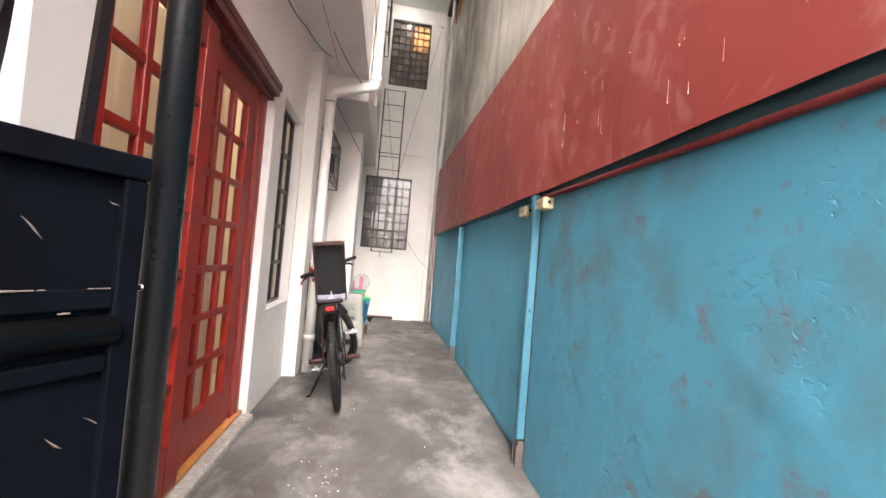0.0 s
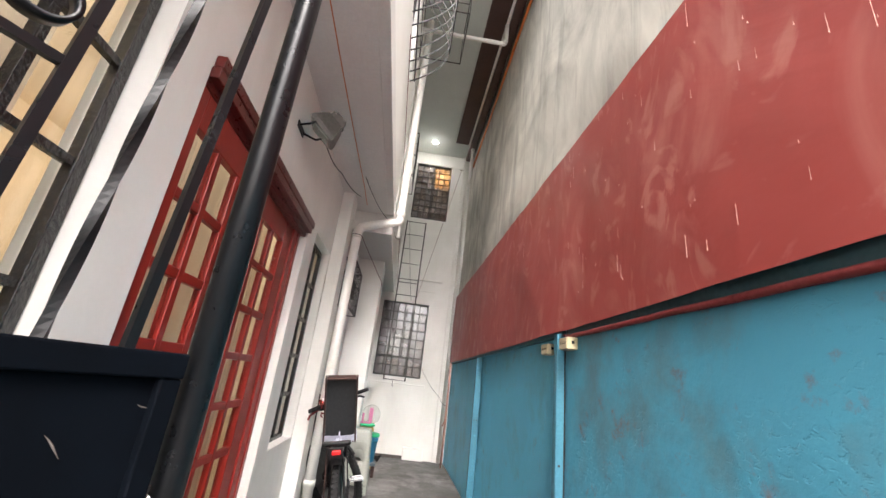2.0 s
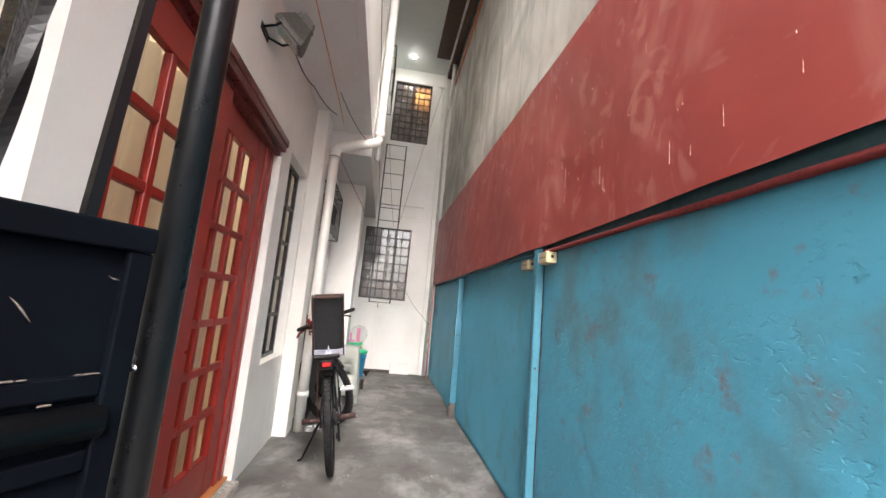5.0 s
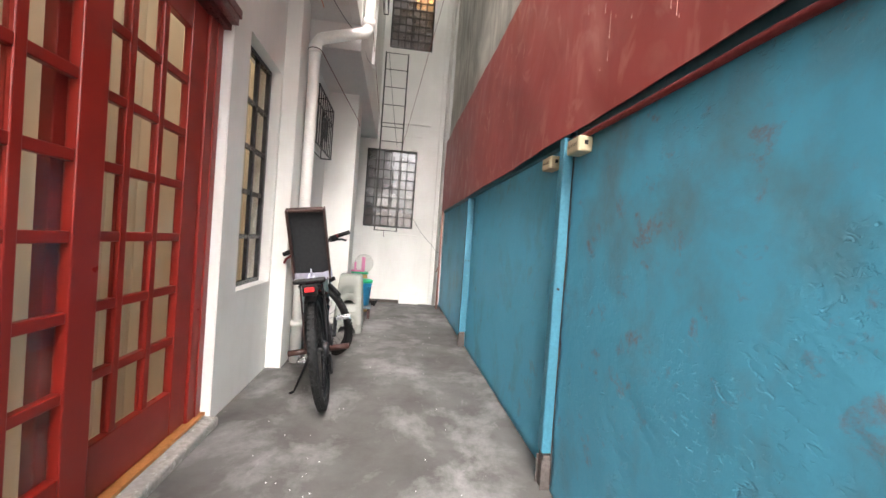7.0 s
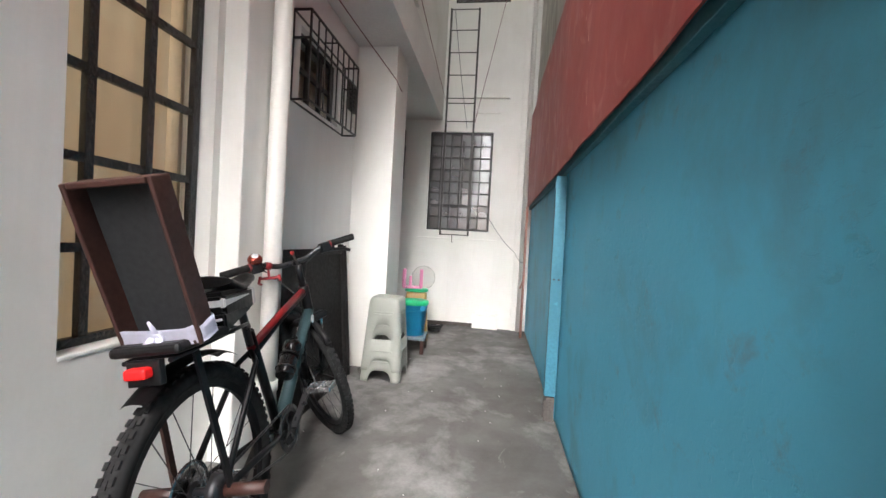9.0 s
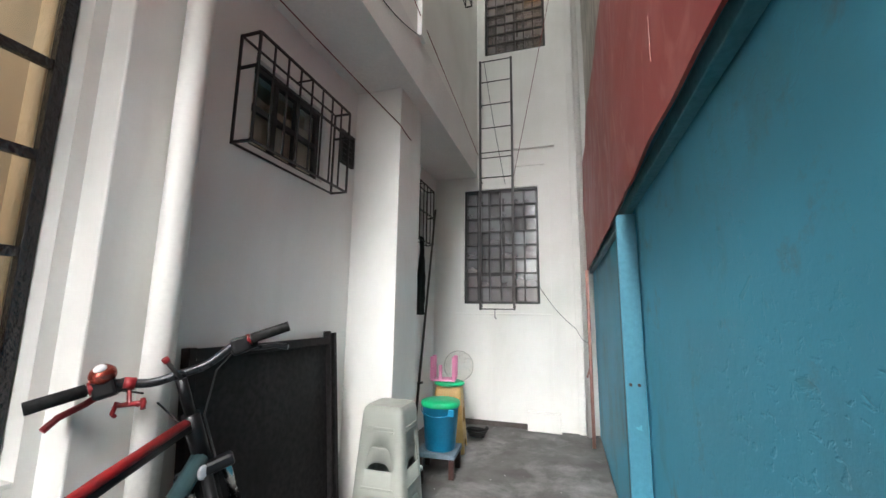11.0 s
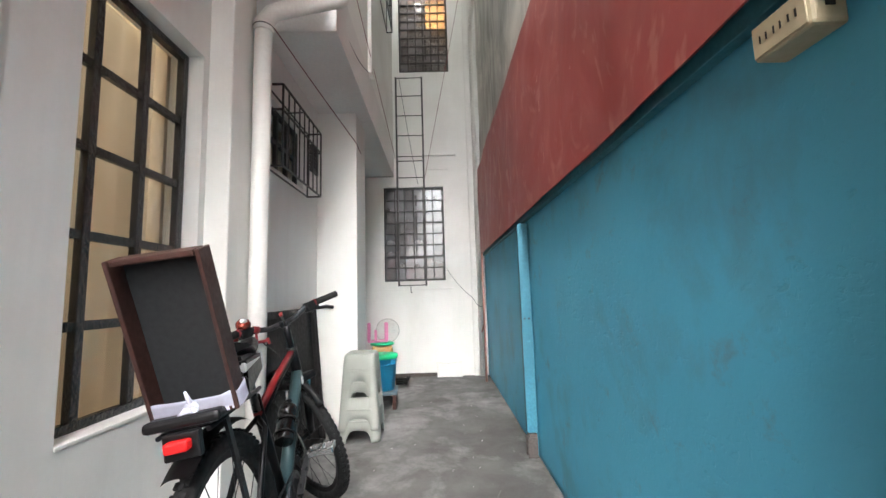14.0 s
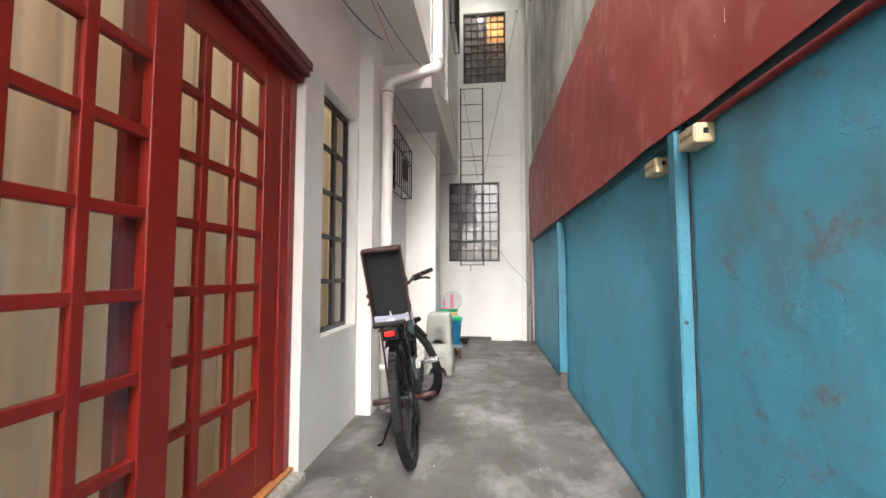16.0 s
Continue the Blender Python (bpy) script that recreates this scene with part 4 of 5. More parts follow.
def cord(label, pts, r, material, sag=0.0):
    """A cord through the given points; each span sags a little."""
    line = []
    for a, b in zip(pts, pts[1:]):
        a, b = Vector(a), Vector(b)
        for i in range(12):
            u = i / 12
            line.append(a.lerp(b, u) - Vector((0, 0, sag * 4 * u * (1 - u))))
    line.append(Vector(pts[-1]))
    bm = B()
    tube(bm, line, r, 6)
    return tagged(new("cord", mesh(bm, "cord", material)), label, "cord")


cord("orange cord strung along the boundary wall top", [(1.062, 1.2, 5.0), (1.062, 3.6, 5.045), (1.062, 6.5, 4.92)], 0.015, ORANGECORD, 0.01)
cord("thin orange cord strung under the soffit", [(-0.315, -0.8, 2.735), (-0.318, 1.9, 2.738), (-0.303, 3.5, 2.738), (-0.303, 3.84, 2.73)], 0.0032, ORANGECORD, 0.004)
cord("thin pink orange cord from downpipe to column", [(-0.31, 3.83, 2.42), (-0.134, 5.12, 2.27), (-0.134, 5.3, 2.25)], 0.003, REDCORD, 0.006)
cord("thin red cord strung towards the ladder", [(-0.02, 2.4, 3.45), (0.0, 6.88, 2.75)], 0.003, REDCORD, 0.01)
cord("thin red cord hung from wall hook", [(0.90, 6.86, 5.05), (0.36, 6.90, 2.45)], 0.003, REDCORD, 0.01)
cord("black cable drooping from the floodlight", [(-0.40, 2.32, 2.44), (-0.42, 3.0, 2.60), (-0.35, 3.7, 2.745)], 0.004, BLACKCORD, 0.03)
cord("thin black cable drooping across the beam", [(-0.28, 3.3, 2.748), (-0.04, 4.2, 2.70), (-0.02, 5.1, 2.88)], 0.003, BLACKCORD, 0.06)
cord("thick red cable along the sheet bottom", [(1.06, YFRONT, 1.445), (1.06, 0.3, 1.447), (1.06, 0.95, 1.448), (1.06, 1.37, 1.452), (1.06, 2.1, 1.452), (1.06, 2.20, 1.455)], 0.0115, REDCORD, 0.002)
cord("thin grey cable drooping beside end window", [(0.60, YFAR - 0.01, 1.35), (0.93, 6.88, 0.95), (1.03, 6.62, 0.85)], 0.003, GREYSTEEL, 0.04)
cord("thin black cable drooping beside the ladder", [(0.06, 6.89, 3.86), (0.28, 6.9, 2.42)], 0.003, BLACKCORD, 0.06)

# white hook at the wall top
th = thing("wall_hook", "white plastic cord hook near wall top", "hook")
b = B()
quadbox(b, 0.87, 0.93, 6.84, 6.90, 5.03, 5.05, 0.003)
quadbox(b, 0.80, 0.98, 6.86, 6.872, 5.05, 5.065, 0.003)
tube(b, [(0.90, 6.87, 5.05), (0.94, 6.86, 5.13), (0.925, 6.86, 5.17)], 0.008, 6)
part("clip", b, PVC, th)
b = B()
tube(b, [(0.92, 6.87, 5.04), (0.95, 6.97, 5.04)], 0.006, 6)
part("stem", b, PVC, th)

# ---- lamps ----
th = thing("downlight", "small round lit ceiling downlight", "ceiling light")
b = B()
lathe(b, [(0.055, CEILZ - 0.012), (0.06, CEILZ - 0.006), (0.06, CEILZ)], 24, Matrix.Translation((0.32, 6.55, 0)))
part("ring", b, PVC, th)
b = B()
lathe(b, [(0.042, CEILZ - 0.016), (0.042, CEILZ - 0.013)], 24, Matrix.Translation((0.32, 6.55, 0)))
part("lens", b, LAMPGLASS, th, "glowing white lens")

th = thing("floodlight", "grey metal floodlight with dusty glass on wall", "floodlight", pose(-0.515, 2.22, 2.455))
tilt = Matrix.Translation((0.11, 0.05, 0.02)) @ Matrix.Scale(1.18, 4) @ Euler((radians(20), radians(38), radians(25))).to_matrix().to_4x4()
b = B()
tube(b, [(0.0, -0.06, -0.03), (0.07, -0.075, -0.02), (0.11, -0.06, 0.03)], 0.007, 6)
tube(b, [(0.0, 0.02, -0.03), (0.06, 0.09, -0.02), (0.11, 0.13, 0.03)], 0.007, 6)
quadbox(b, 0.0, 0.006, -0.08, 0.04, -0.05, -0.01, 0.002)
part("bracket", b, BLACK, th)
b = B()
v0 = [(-0.045, -0.06), (0.045, -0.06), (0.045, 0.06), (-0.045, 0.06)]
v1 = [(-0.075, -0.10), (0.075, -0.10), (0.075, 0.10), (-0.075, 0.10)]
lo = [b.verts.new(tilt @ Vector((x, y, 0.075))) for x, y in v0]
hi = [b.verts.new(tilt @ Vector((x, y, 0.0))) for x, y in v1]
li = [b.verts.new(tilt @ Vector((x, y, -0.02))) for x, y in v1]
b.faces.new(lo)
b.faces.new(li[::-1])
for p, q in ((lo, hi), (hi, li)):
    for i in range(4):
        b.faces.new((p[i], p[(i + 1) % 4], q[(i + 1) % 4], q[i]))
bmesh.ops.bevel(b, geom=b.edges[:], offset=0.006, segments=2, affect="EDGES")
part("housing", b, FLOODBODY, th)
b = B()
quadbox(b, -0.062, 0.062, -0.086, 0.086, -0.026, -0.021, 0.002, tilt)
part("glass", b, FLOODGLASS, th, "dusty lamp glass")
for k in range(5):
    b = B()
    quadbox(b, -0.04, 0.04, -0.05 + k * 0.024, -0.046 + k * 0.024, 0.075, 0.095, 0.001, tilt)
    part("cooling_fin", b, FLOODBODY, th)
b = B()
quadbox(b, -0.03, 0.03, -0.035, 0.035, 0.094, 0.112, 0.003, tilt)
part("junction_box", b, FLOODBODY, th)

# ---- sockets ----
for y, z in ((2.156, 1.412), (2.50, 1.410)):
    th = thing("socket_box", "cream plastic surface socket box on blue wall", "socket", pose(XR - (0.028 if y < 2.26 else 0.0), y, z), "socket boxes by the post")
    b = B()
    quadbox(b, -0.055, 0.0, -0.052, 0.052, -0.030, 0.030, 0.006)
    part("housing", b, CREAM, th)
    b = B()
    quadbox(b, -0.058, -0.0552, -0.047, 0.047, -0.026, 0.026, 0.001)
    part("cover", b, CREAM, th)
    b = B()
    quadbox(b, -0.034, -0.020, -0.0535, -0.0515, -0.004, 0.012)
    part("knockout", b, BLACKPLASTIC, th, "dark open cable hole")
    for k in (-0.026, 0.0, 0.026):
        for s in (-0.006, 0.006):
            b = B()
            quadbox(b, -0.0592, -0.0578, k + s - 0.0012, k + s + 0.0012, -0.006, 0.006)
            part("slot", b, BLACKPLASTIC, th)
cord("short red cable into the socket box", [(1.06, 2.19, 1.455), (1.058, 2.225, 1.462), (1.075, 2.245, 1.464)], 0.008, REDCORD)

# ---- front gate leaf, standing open ----
GATE = pose(0.012, 0.645, -0.040, 0, 0, 240.2)
# local x runs from the free end to the hinge, local y across the leaf, z up
th = thing("gate_leaf", "black iron gate leaf standing open, scratched sheet", "gate", GATE)
LEAF = 1.0
b = B()
tube(b, [(-0.009, 0, 0.045), (-0.009, 0, 1.855), (-0.005, 0, 1.880), (0.012, 0, 1.898), (0.05, 0, 1.91), (LEAF, 0, 2.09)], 0.0165, 14)
part("pipe_frame", b, BLACK, th, "glossy black round pipe frame")
b = B()
quadbox(b, 0.022, LEAF, 0.006, 0.010, 0.08, 1.19, 0)
part("sheet", b, BLACKSHEET, th, "black steel sheet with chipped paint")
for a in ((0.020, 0.040, 0.08, 1.172), (LEAF - 0.03, LEAF, 0.08, 1.172)):
    b = B()
    quadbox(b, a[0], a[1], 0.000, 0.018, a[2], a[3], 0.002)
    part("sheet_stile", b, BLACKSHEET, th)
for z0, z1, d in ((1.172, 1.195, 0.012), (1.050, 1.068, 0.008), (0.992, 1.008, 0.008), (0.74, 0.762, 0.008), (0.08, 0.11, 0.010)):
    b = B()
    quadbox(b, 0.040 if z1 < 1.19 else 0.020, LEAF - 0.03, 0.008 - d, 0.008 + d, z0, z1, 0.002)
    part("sheet_rail", b, BLACKSHEET, th)
b = B()
tube(b, [(0.036, 0.011, 1.030), (LEAF, 0.011, 1.030)], 0.015, 12)
part("roll_bar", b, BLACK, th, "thick black round rail")
for k, s in enumerate((0.056, 0.118, 0.180, 0.242, 0.304, 0.366, 0.43, 0.50, 0.58, 0.68, 0.80)):
    b = B()
    top = 1.902 + 0.19 * s
    if k in (1, 4, 7):
        n, rings = 90, []
        for i in range(n + 1):
            z = 1.185 + (top - 1.185) * i / n
            tw = i / n * math.pi * 3.2
            rings.append([b.verts.new((s + 0.012 - 0.03 * i / n + 0.0058 * math.cos(tw + j * math.pi / 2), 0.0058 * math.sin(tw + j * math.pi / 2), z)) for j in range(4)])
        for p, q in zip(rings, rings[1:]):
            for j in range(4):
                b.faces.new((p[j], p[(j + 1) % 4], q[(j + 1) % 4], q[j]))
        part("twisted_bar", b, BLACKPLASTIC, th, "black twisted square bar")
    else:
        bar(b, (s + 0.012, 0, 1.185), (s - 0.018, 0, top), 0.009, 0.009)
        part("bar", b, BLACK, th)


def scroll(parent, s, z, size, turn, mirror=1):
    """A flat iron strip curled at its end."""
    b = B()
    pts = []
    for i in range(44):
        a = i / 43
        r = size * (1 - 0.66 * a)
        ang = radians(turn) + mirror * a * 8.0
        pts.append((s + r * math.cos(ang), z + r * math.sin(ang)))
    rows = []
    for i, (px, pz) in enumerate(pts):
        qx, qz = pts[min(i + 1, len(pts) - 1)]
        ox, oz = pts[max(i - 1, 0)]
        d = Vector((qx - ox, 0, qz - oz)).normalized()
        nv = Vector((-d.z, 0, d.x)) * 0.0022
        c = Vector((px, 0, pz))
        rows.append([b.verts.new(c + nv + Vector((0, w, 0))) for w in (-0.008, 0.008)] + [b.verts.new(c - nv + Vector((0, w, 0))) for w in (0.008, -0.008)])
    for p, q in zip(rows, rows[1:]):
        for j in range(4):
            b.faces.new((p[j], p[(j + 1) % 4], q[(j + 1) % 4], q[j])).smooth = True
    b.faces.new(rows[0][::-1])
    b.faces.new(rows[-1])
    part("scroll", b, BLACK, parent, "curled black iron strip")


for s, z, size, turn, mr in ((0.213, 1.452, 0.030, 40, -1), (0.213, 1.578, 0.030, -40, 1), (0.273, 1.452, 0.030, 140, 1), (0.273, 1.578, 0.030, 220, -1)):
    scroll(th, s, z, size, turn, mr)
for z in (1.405, 1.525, 1.65):
    b = B()
    bar(b, (0.18, 0, z), (0.304, 0, z), 0.008)
    part("cross_bar", b, BLACK, th)
rng = random.Random(2)
EDGES = (1.069, 1.069, 1.0085, 1.0485)
for k in range(40):
    b = B()
    if k % 2:
        t0, z0 = rng.uniform(0.03, 0.30), rng.choice((1.10, 1.13, 1.15, 0.97, 0.92, 0.85, 0.78)) + rng.uniform(-0.02, 0.02)
        ln, lean = rng.uniform(0.006, 0.028), rng.uniform(0.5, 1.2)
        line = [(t0 + ln * u * math.cos(lean), 0.0104, z0 + ln * u * math.sin(lean) + 0.0015 * math.sin(3 * u + k)) for u in (0, 0.25, 0.5, 0.75, 1)]
        tube(b, line[:3], 0.0002, 5, r2=rng.uniform(0.0006, 0.0013))
        tube(b, line[2:], 0.0009, 5, r2=0.0002)
    else:
        t0, z0, ln = rng.uniform(0.03, 0.30), rng.choice(EDGES), rng.uniform(0.001, 0.006)
        tube(b, [(t0 - ln, 0.0165, z0), (t0, 0.0167, z0 + 0.0003), (t0 + ln, 0.0165, z0)], rng.uniform(0.0005, 0.0012), 5)
    part("scratch", b, SCRATCH, th, "scraped bare spot")
b = B()
tube(b, [(0.012, 0, 1.067), (-0.020, 0, 1.066)], 0.0035, 8)
part("latch_bolt", b, CHROME, th, "bright metal latch bolt")
for z in (0.35, 1.0, 1.7):
    b = B()
    tube(b, [(LEAF, 0, z - 0.04), (LEAF, 0, z + 0.04)], 0.016, 10)
    part("hinge", b, BLACK, th)

# ---- bicycle ----
LEANED = pose(0.022, 3.04, 0, 0, 0, 95.6) @ pose(0, 0, 0, -9.0, 0, 0)
# local: x forward, y to the rider's left, z up; rear wheel touches the floor at the origin
bike = thing("bicycle", "black and red mountain bicycle leaning on its stand", "bicycle", LEANED)
R = 0.335


def wheel(parent, m, front):
    """Tyre, rim, hub and spokes of one wheel about m's origin."""
    b = B()
    n, k = 56, 10
    rings = []
    for i in range(n):
        a = 2 * math.pi * i / n
        rings.append([b.verts.new(m @ Vector(((R - 0.026 + 0.026 * math.cos(q)) * math.cos(a), 0.025 * math.sin(q), (R - 0.026 + 0.026 * math.cos(q)) * math.sin(a)))) for q in [2 * math.pi * j / k for j in range(k)]])
    for i in range(n):
        p, q = rings[i], rings[(i + 1) % n]
        for j in range(k):
            b.faces.new((p[j], p[(j + 1) % k], q[(j + 1) % k], q[j])).smooth = True
    for i in range(72):
        a = 2 * math.pi * i / 72
        for sy in (-0.012, 0.0, 0.012):
            c = m @ Matrix.Rotation(-a, 4, "Y") @ Matrix.Translation((R - 0.0015, sy, 0.006 if sy == 0 else 0))
            quadbox(b, -0.003, 0.003, -0.005, 0.005, -0.008, 0.008, 0, c)
    w = part("front_wheel" if front else "rear_wheel", b, RUBBER, parent, "knobbly black tyre on dark rim")
    b = B()
    rr = R - 0.058
    prof = ((rr + 0.012, -0.011), (rr + 0.012, 0.011), (rr - 0.012, 0.007), (rr - 0.012, -0.007))
    rings = []
    for i in range(n):
        a = 2 * math.pi * i / n
        rings.append([b.verts.new(m @ Vector((r * math.cos(a), y, r * math.sin(a)))) for r, y in prof])
    for i in range(n):
        p, q = rings[i], rings[(i + 1) % n]
        for j in range(4):
            b.faces.new((p[j], p[(j + 1) % 4], q[(j + 1) % 4], q[j]))
    part("rim", b, TUBEBLACK, w)
    b = B()
    for y0, y1, r in ((-0.05, 0.05, 0.012), (-0.032, -0.026, 0.028), (0.026, 0.032, 0.028)):
        tube(b, [m @ Vector((0, y0, 0)), m @ Vector((0, y1, 0))], r, 12)
    part("hub", b, STEELDARK, w)
    b = B()
    lathe(b, [(0.055, -0.001), (0.08, -0.001), (0.08, 0.001), (0.055, 0.001), (0.055, -0.001)], 28, m @ Matrix.Translation((0, 0.040, 0)) @ Matrix.Rotation(radians(90), 4, "X"))
    part("brake_disc", b, CHROME, w)
    for i in range(20):
        a = 2 * math.pi * i / 20
        s = 0.028 if i % 2 else -0.028
        b = B()
        tube(b, [m @ Vector((0.025 * math.cos(a + 0.9), s, 0.025 * math.sin(a + 0.9))), m @ Vector(((rr - 0.01) * math.cos(a), 0, (rr - 0.01) * math.sin(a)))], 0.0013, 4, cap=False)
        part("spoke", b, STEELDARK, w)
    return w


REAR, BBK = Vector((0, 0, R)), Vector((0.43, 0, 0.30))
SEATTOP, HEADLO, HEADHI = Vector((0.30, 0, 0.70)), Vector((0.845, 0, 0.665)), Vector((0.805, 0, 0.80))
wheel(bike, Matrix.Translation(REAR), False)
axis = (HEADHI - HEADLO).normalized()
STEER = Matrix.Translation(HEADLO) @ Matrix.Rotation(radians(44), 4, axis) @ Matrix.Translation(-HEADLO)
FAXLE = Vector((1.045, 0, R))
wheel(bike, STEER @ Matrix.Translation(FAXLE), True)


def pipe_part(name, pts, r, material, label="", parent=None, n=10):
    b = B()
    tube(b, pts, r, n)
    return part(name, b, material, parent or bike, label)


pipe_part("top_tube", [SEATTOP - Vector((0, 0, 0.06)), SEATTOP.lerp(HEADHI, 0.5) - Vector((0, 0, 0.035)), HEADHI - Vector((0, 0, 0.02))], 0.014, TUBERED, "red top tube")
b = B()
tube(b, [SEATTOP - Vector((0, 0, 0.085)), SEATTOP.lerp(HEADHI, 0.5) - Vector((0, 0, 0.052)), HEADHI - Vector((0, 0, 0.034))], 0.014, 10)
part("top_tube_underside", b, TUBEBLACK, bike)
dt = pipe_part("down_tube", [BBK, HEADLO + Vector((-0.01, 0, 0.01))], 0.025, TUBETEAL, "grey blue down tube with dark lettering bars", n=12)
dv = (HEADLO - BBK).normalized()
for k in range(4):
    c = BBK.lerp(HEADLO, 0.42 + 0.12 * k)
    mm = Matrix.Translation(c) @ dv.to_track_quat("Z", "Y").to_matrix().to_4x4()
    b = B()
    quadbox(b, -0.012, 0.012, -0.0262, -0.0242, -0.016, 0.016, 0, mm)
    quadbox(b, 0.0242, 0.0262, -0.012, 0.012, -0.016, 0.016, 0, mm)
    quadbox(b, -0.0262, -0.0242, -0.012, 0.012, -0.016, 0.016, 0, mm)
    part("marking", b, TUBEBLACK, dt)
pipe_part("seat_tube", [BBK, SEATTOP], 0.017, TUBEBLACK)
pipe_part("head_tube", [HEADLO, HEADHI], 0.024, TUBEBLACK)
b = B()
lathe(b, [(0.019, 0.0), (0.019, 0.003), (0.011, 0.0035)], 18, Matrix.Translation(BBK.lerp(HEADLO, 0.93) + Vector((0.0, -0.024, 0))) @ Matrix.Rotation(radians(90), 4, "X"))
badge = part("frame_badge", b, SADDLEGREY, dt, "round white ring badge")
for s in (-1, 1):
    pipe_part("chain_stay", [REAR + Vector((0, s * 0.055, 0)), BBK + Vector((-0.04, s * 0.04, 0)), BBK], 0.010, TUBEBLACK)
    pipe_part("seat_stay", [REAR + Vector((0, s * 0.055, 0)), SEATTOP + Vector((-0.03, s * 0.03, -0.1)), SEATTOP - Vector((0, 0, 0.07))], 0.009, TUBEBLACK)
    crown = STEER @ (HEADLO + Vector((0.015, s * 0.052, -0.03)))
    midf = STEER @ (HEADLO.lerp(FAXLE, 0.45) + Vector((0.02, s * 0.052, 0)))
    low = STEER @ (FAXLE + Vector((0, s * 0.052, 0)))
    pipe_part("fork_stanchion", [crown, midf], 0.0135, CHROME, "bright fork stanchion")
    pipe_part("fork_slider", [midf, low], 0.018, TUBEBLACK)
b = B()
quadbox(b, -0.03, 0.045, -0.075, 0.075, -0.045, -0.01, 0.01, STEER @ Matrix.Translation(HEADLO))
part("fork_crown", b, TUBEBLACK, bike)
b = B()
tube(b, [STEER @ v for v in arc(FAXLE, R + 0.02, 60, 150, 14)], 0.016, 6)
part("front_mudguard", b, BLACKPLASTIC, bike)
# stem, bar, grips, levers, bell
TOPST = HEADHI + axis * 0.105
stem = B()
tube(stem, [STEER @ HEADHI, STEER @ TOPST], 0.015, 10)
tube(stem, [STEER @ TOPST, STEER @ (TOPST + Vector((0.045, 0, 0.015)))], 0.014, 10)
part("stem", stem, TUBEBLACK, bike)
BARC = TOPST + Vector((0.045, 0, 0.015))


def along(y, rise=0.035):
    """A point of the handlebar at the side offset y."""
    k = min(1, max(0, (abs(y) - 0.05) / 0.12))
    k = k * k * (3 - 2 * k)
    return STEER @ (BARC + Vector((-0.05 * max(0, abs(y) - 0.1) / 0.24, y, rise * k)))


hb = pipe_part("handlebar", [along(-0.308 + 0.616 * i / 34) for i in range(35)], 0.0125, STEELDARK)
for s in (-1, 1):
    pipe_part("grip", [along(s * 0.312), along(s * 0.27), along(s * 0.200)], 0.0165, RUBBER, "ribbed black rubber grip")
    pipe_part("grip_ring", [along(s * 0.197), along(s * 0.187)], 0.018, TUBERED, "red grip ring")
    b = B()
    c = along(s * 0.166)
    quadbox(b, 0.0, 0.03, -0.05, -0.01, -0.03, 0.004, 0.006, Matrix.Translation(c) @ STEER.to_3x3().to_4x4())
    quadbox(b, -0.022, 0.026, -0.026, 0.026, -0.034, 0.015, 0.008, Matrix.Translation(c) @ STEER.to_3x3().to_4x4())
    part("shifter", b, BLACKPLASTIC, bike)
    lever = [along(s * 0.166) + STEER.to_3x3() @ Vector((0.02, 0, -0.015)), along(s * 0.215) + STEER.to_3x3() @ Vector((0.05, 0, -0.03)), along(s * 0.27) + STEER.to_3x3() @ Vector((0.055, 0, -0.042)), along(s * 0.30) + STEER.to_3x3() @ Vector((0.048, 0, -0.062))]
    pipe_part("brake_lever", lever, 0.009, TUBERED if s > 0 else STEELDARK, "red brake lever" if s > 0 else "dark brake lever")
b = B()
mm = Matrix.Translation(along(0.160) + Vector((-0.012, 0, 0.030))) @ STEER.to_3x3().to_4x4() @ Matrix.Rotation(radians(-48), 4, "Y")
lathe(b, [(0.030, -0.012), (0.031, 0.0), (0.024, 0.012), (0.010, 0.019), (0.0001, 0.02)], 20, mm)
bell = part("bell", b, surf("copper_red_bell", (0.34, 0.07, 0.05), 0.25, 0.8, 0.1), bike, "shiny copper red bell")
b = B()
lathe(b, [(0.015, 0.0185), (0.014, 0.021), (0.0001, 0.0215)], 16, mm)
part("bell_plate", b, SADDLEGREY, bell, "pale round bell plate")
b = B()
tube(b, [along(0.115), along(0.115) + Vector((0, 0, -0.05)), along(0.115) + Vector((0.0, -0.03, -0.06))], 0.006, 6)
tube(b, [along(0.115) + Vector((0, 0.035, -0.055)), along(0.115) + Vector((0, -0.05, -0.055))], 0.007, 6)
tube(b, [along(0.115) + Vector((0, 0.04, -0.045)), along(0.115) + Vector((-0.01, 0.045, -0.075)), along(0.115) + Vector((-0.015, 0.03, -0.08))], 0.006, 6)
tube(b, [along(0.115) + Vector((0, -0.045, -0.045)), along(0.115) + Vector((-0.01, -0.055, -0.07))], 0.007, 6)
tube(b, [along(0.127), along(0.103)], 0.017, 10)
part("phone_clamp", b, TUBERED, bike, "red metal phone clamp")
b = B()
tube(b, [STEER @ TOPST, STEER @ (TOPST + Vector((-0.035, 0.02, 0.055)))], 0.006, 6)
stalk = part("mirror_stalk", b, GREYSTEEL, bike, "short grey stalk")
b = B()
tube(b, [STEER @ (TOPST + Vector((-0.033, 0.019, 0.052))), STEER @ (TOPST + Vector((-0.040, 0.0225, 0.063)))], 0.009, 8)
part("cap", b, TUBERED, stalk, "red cap")
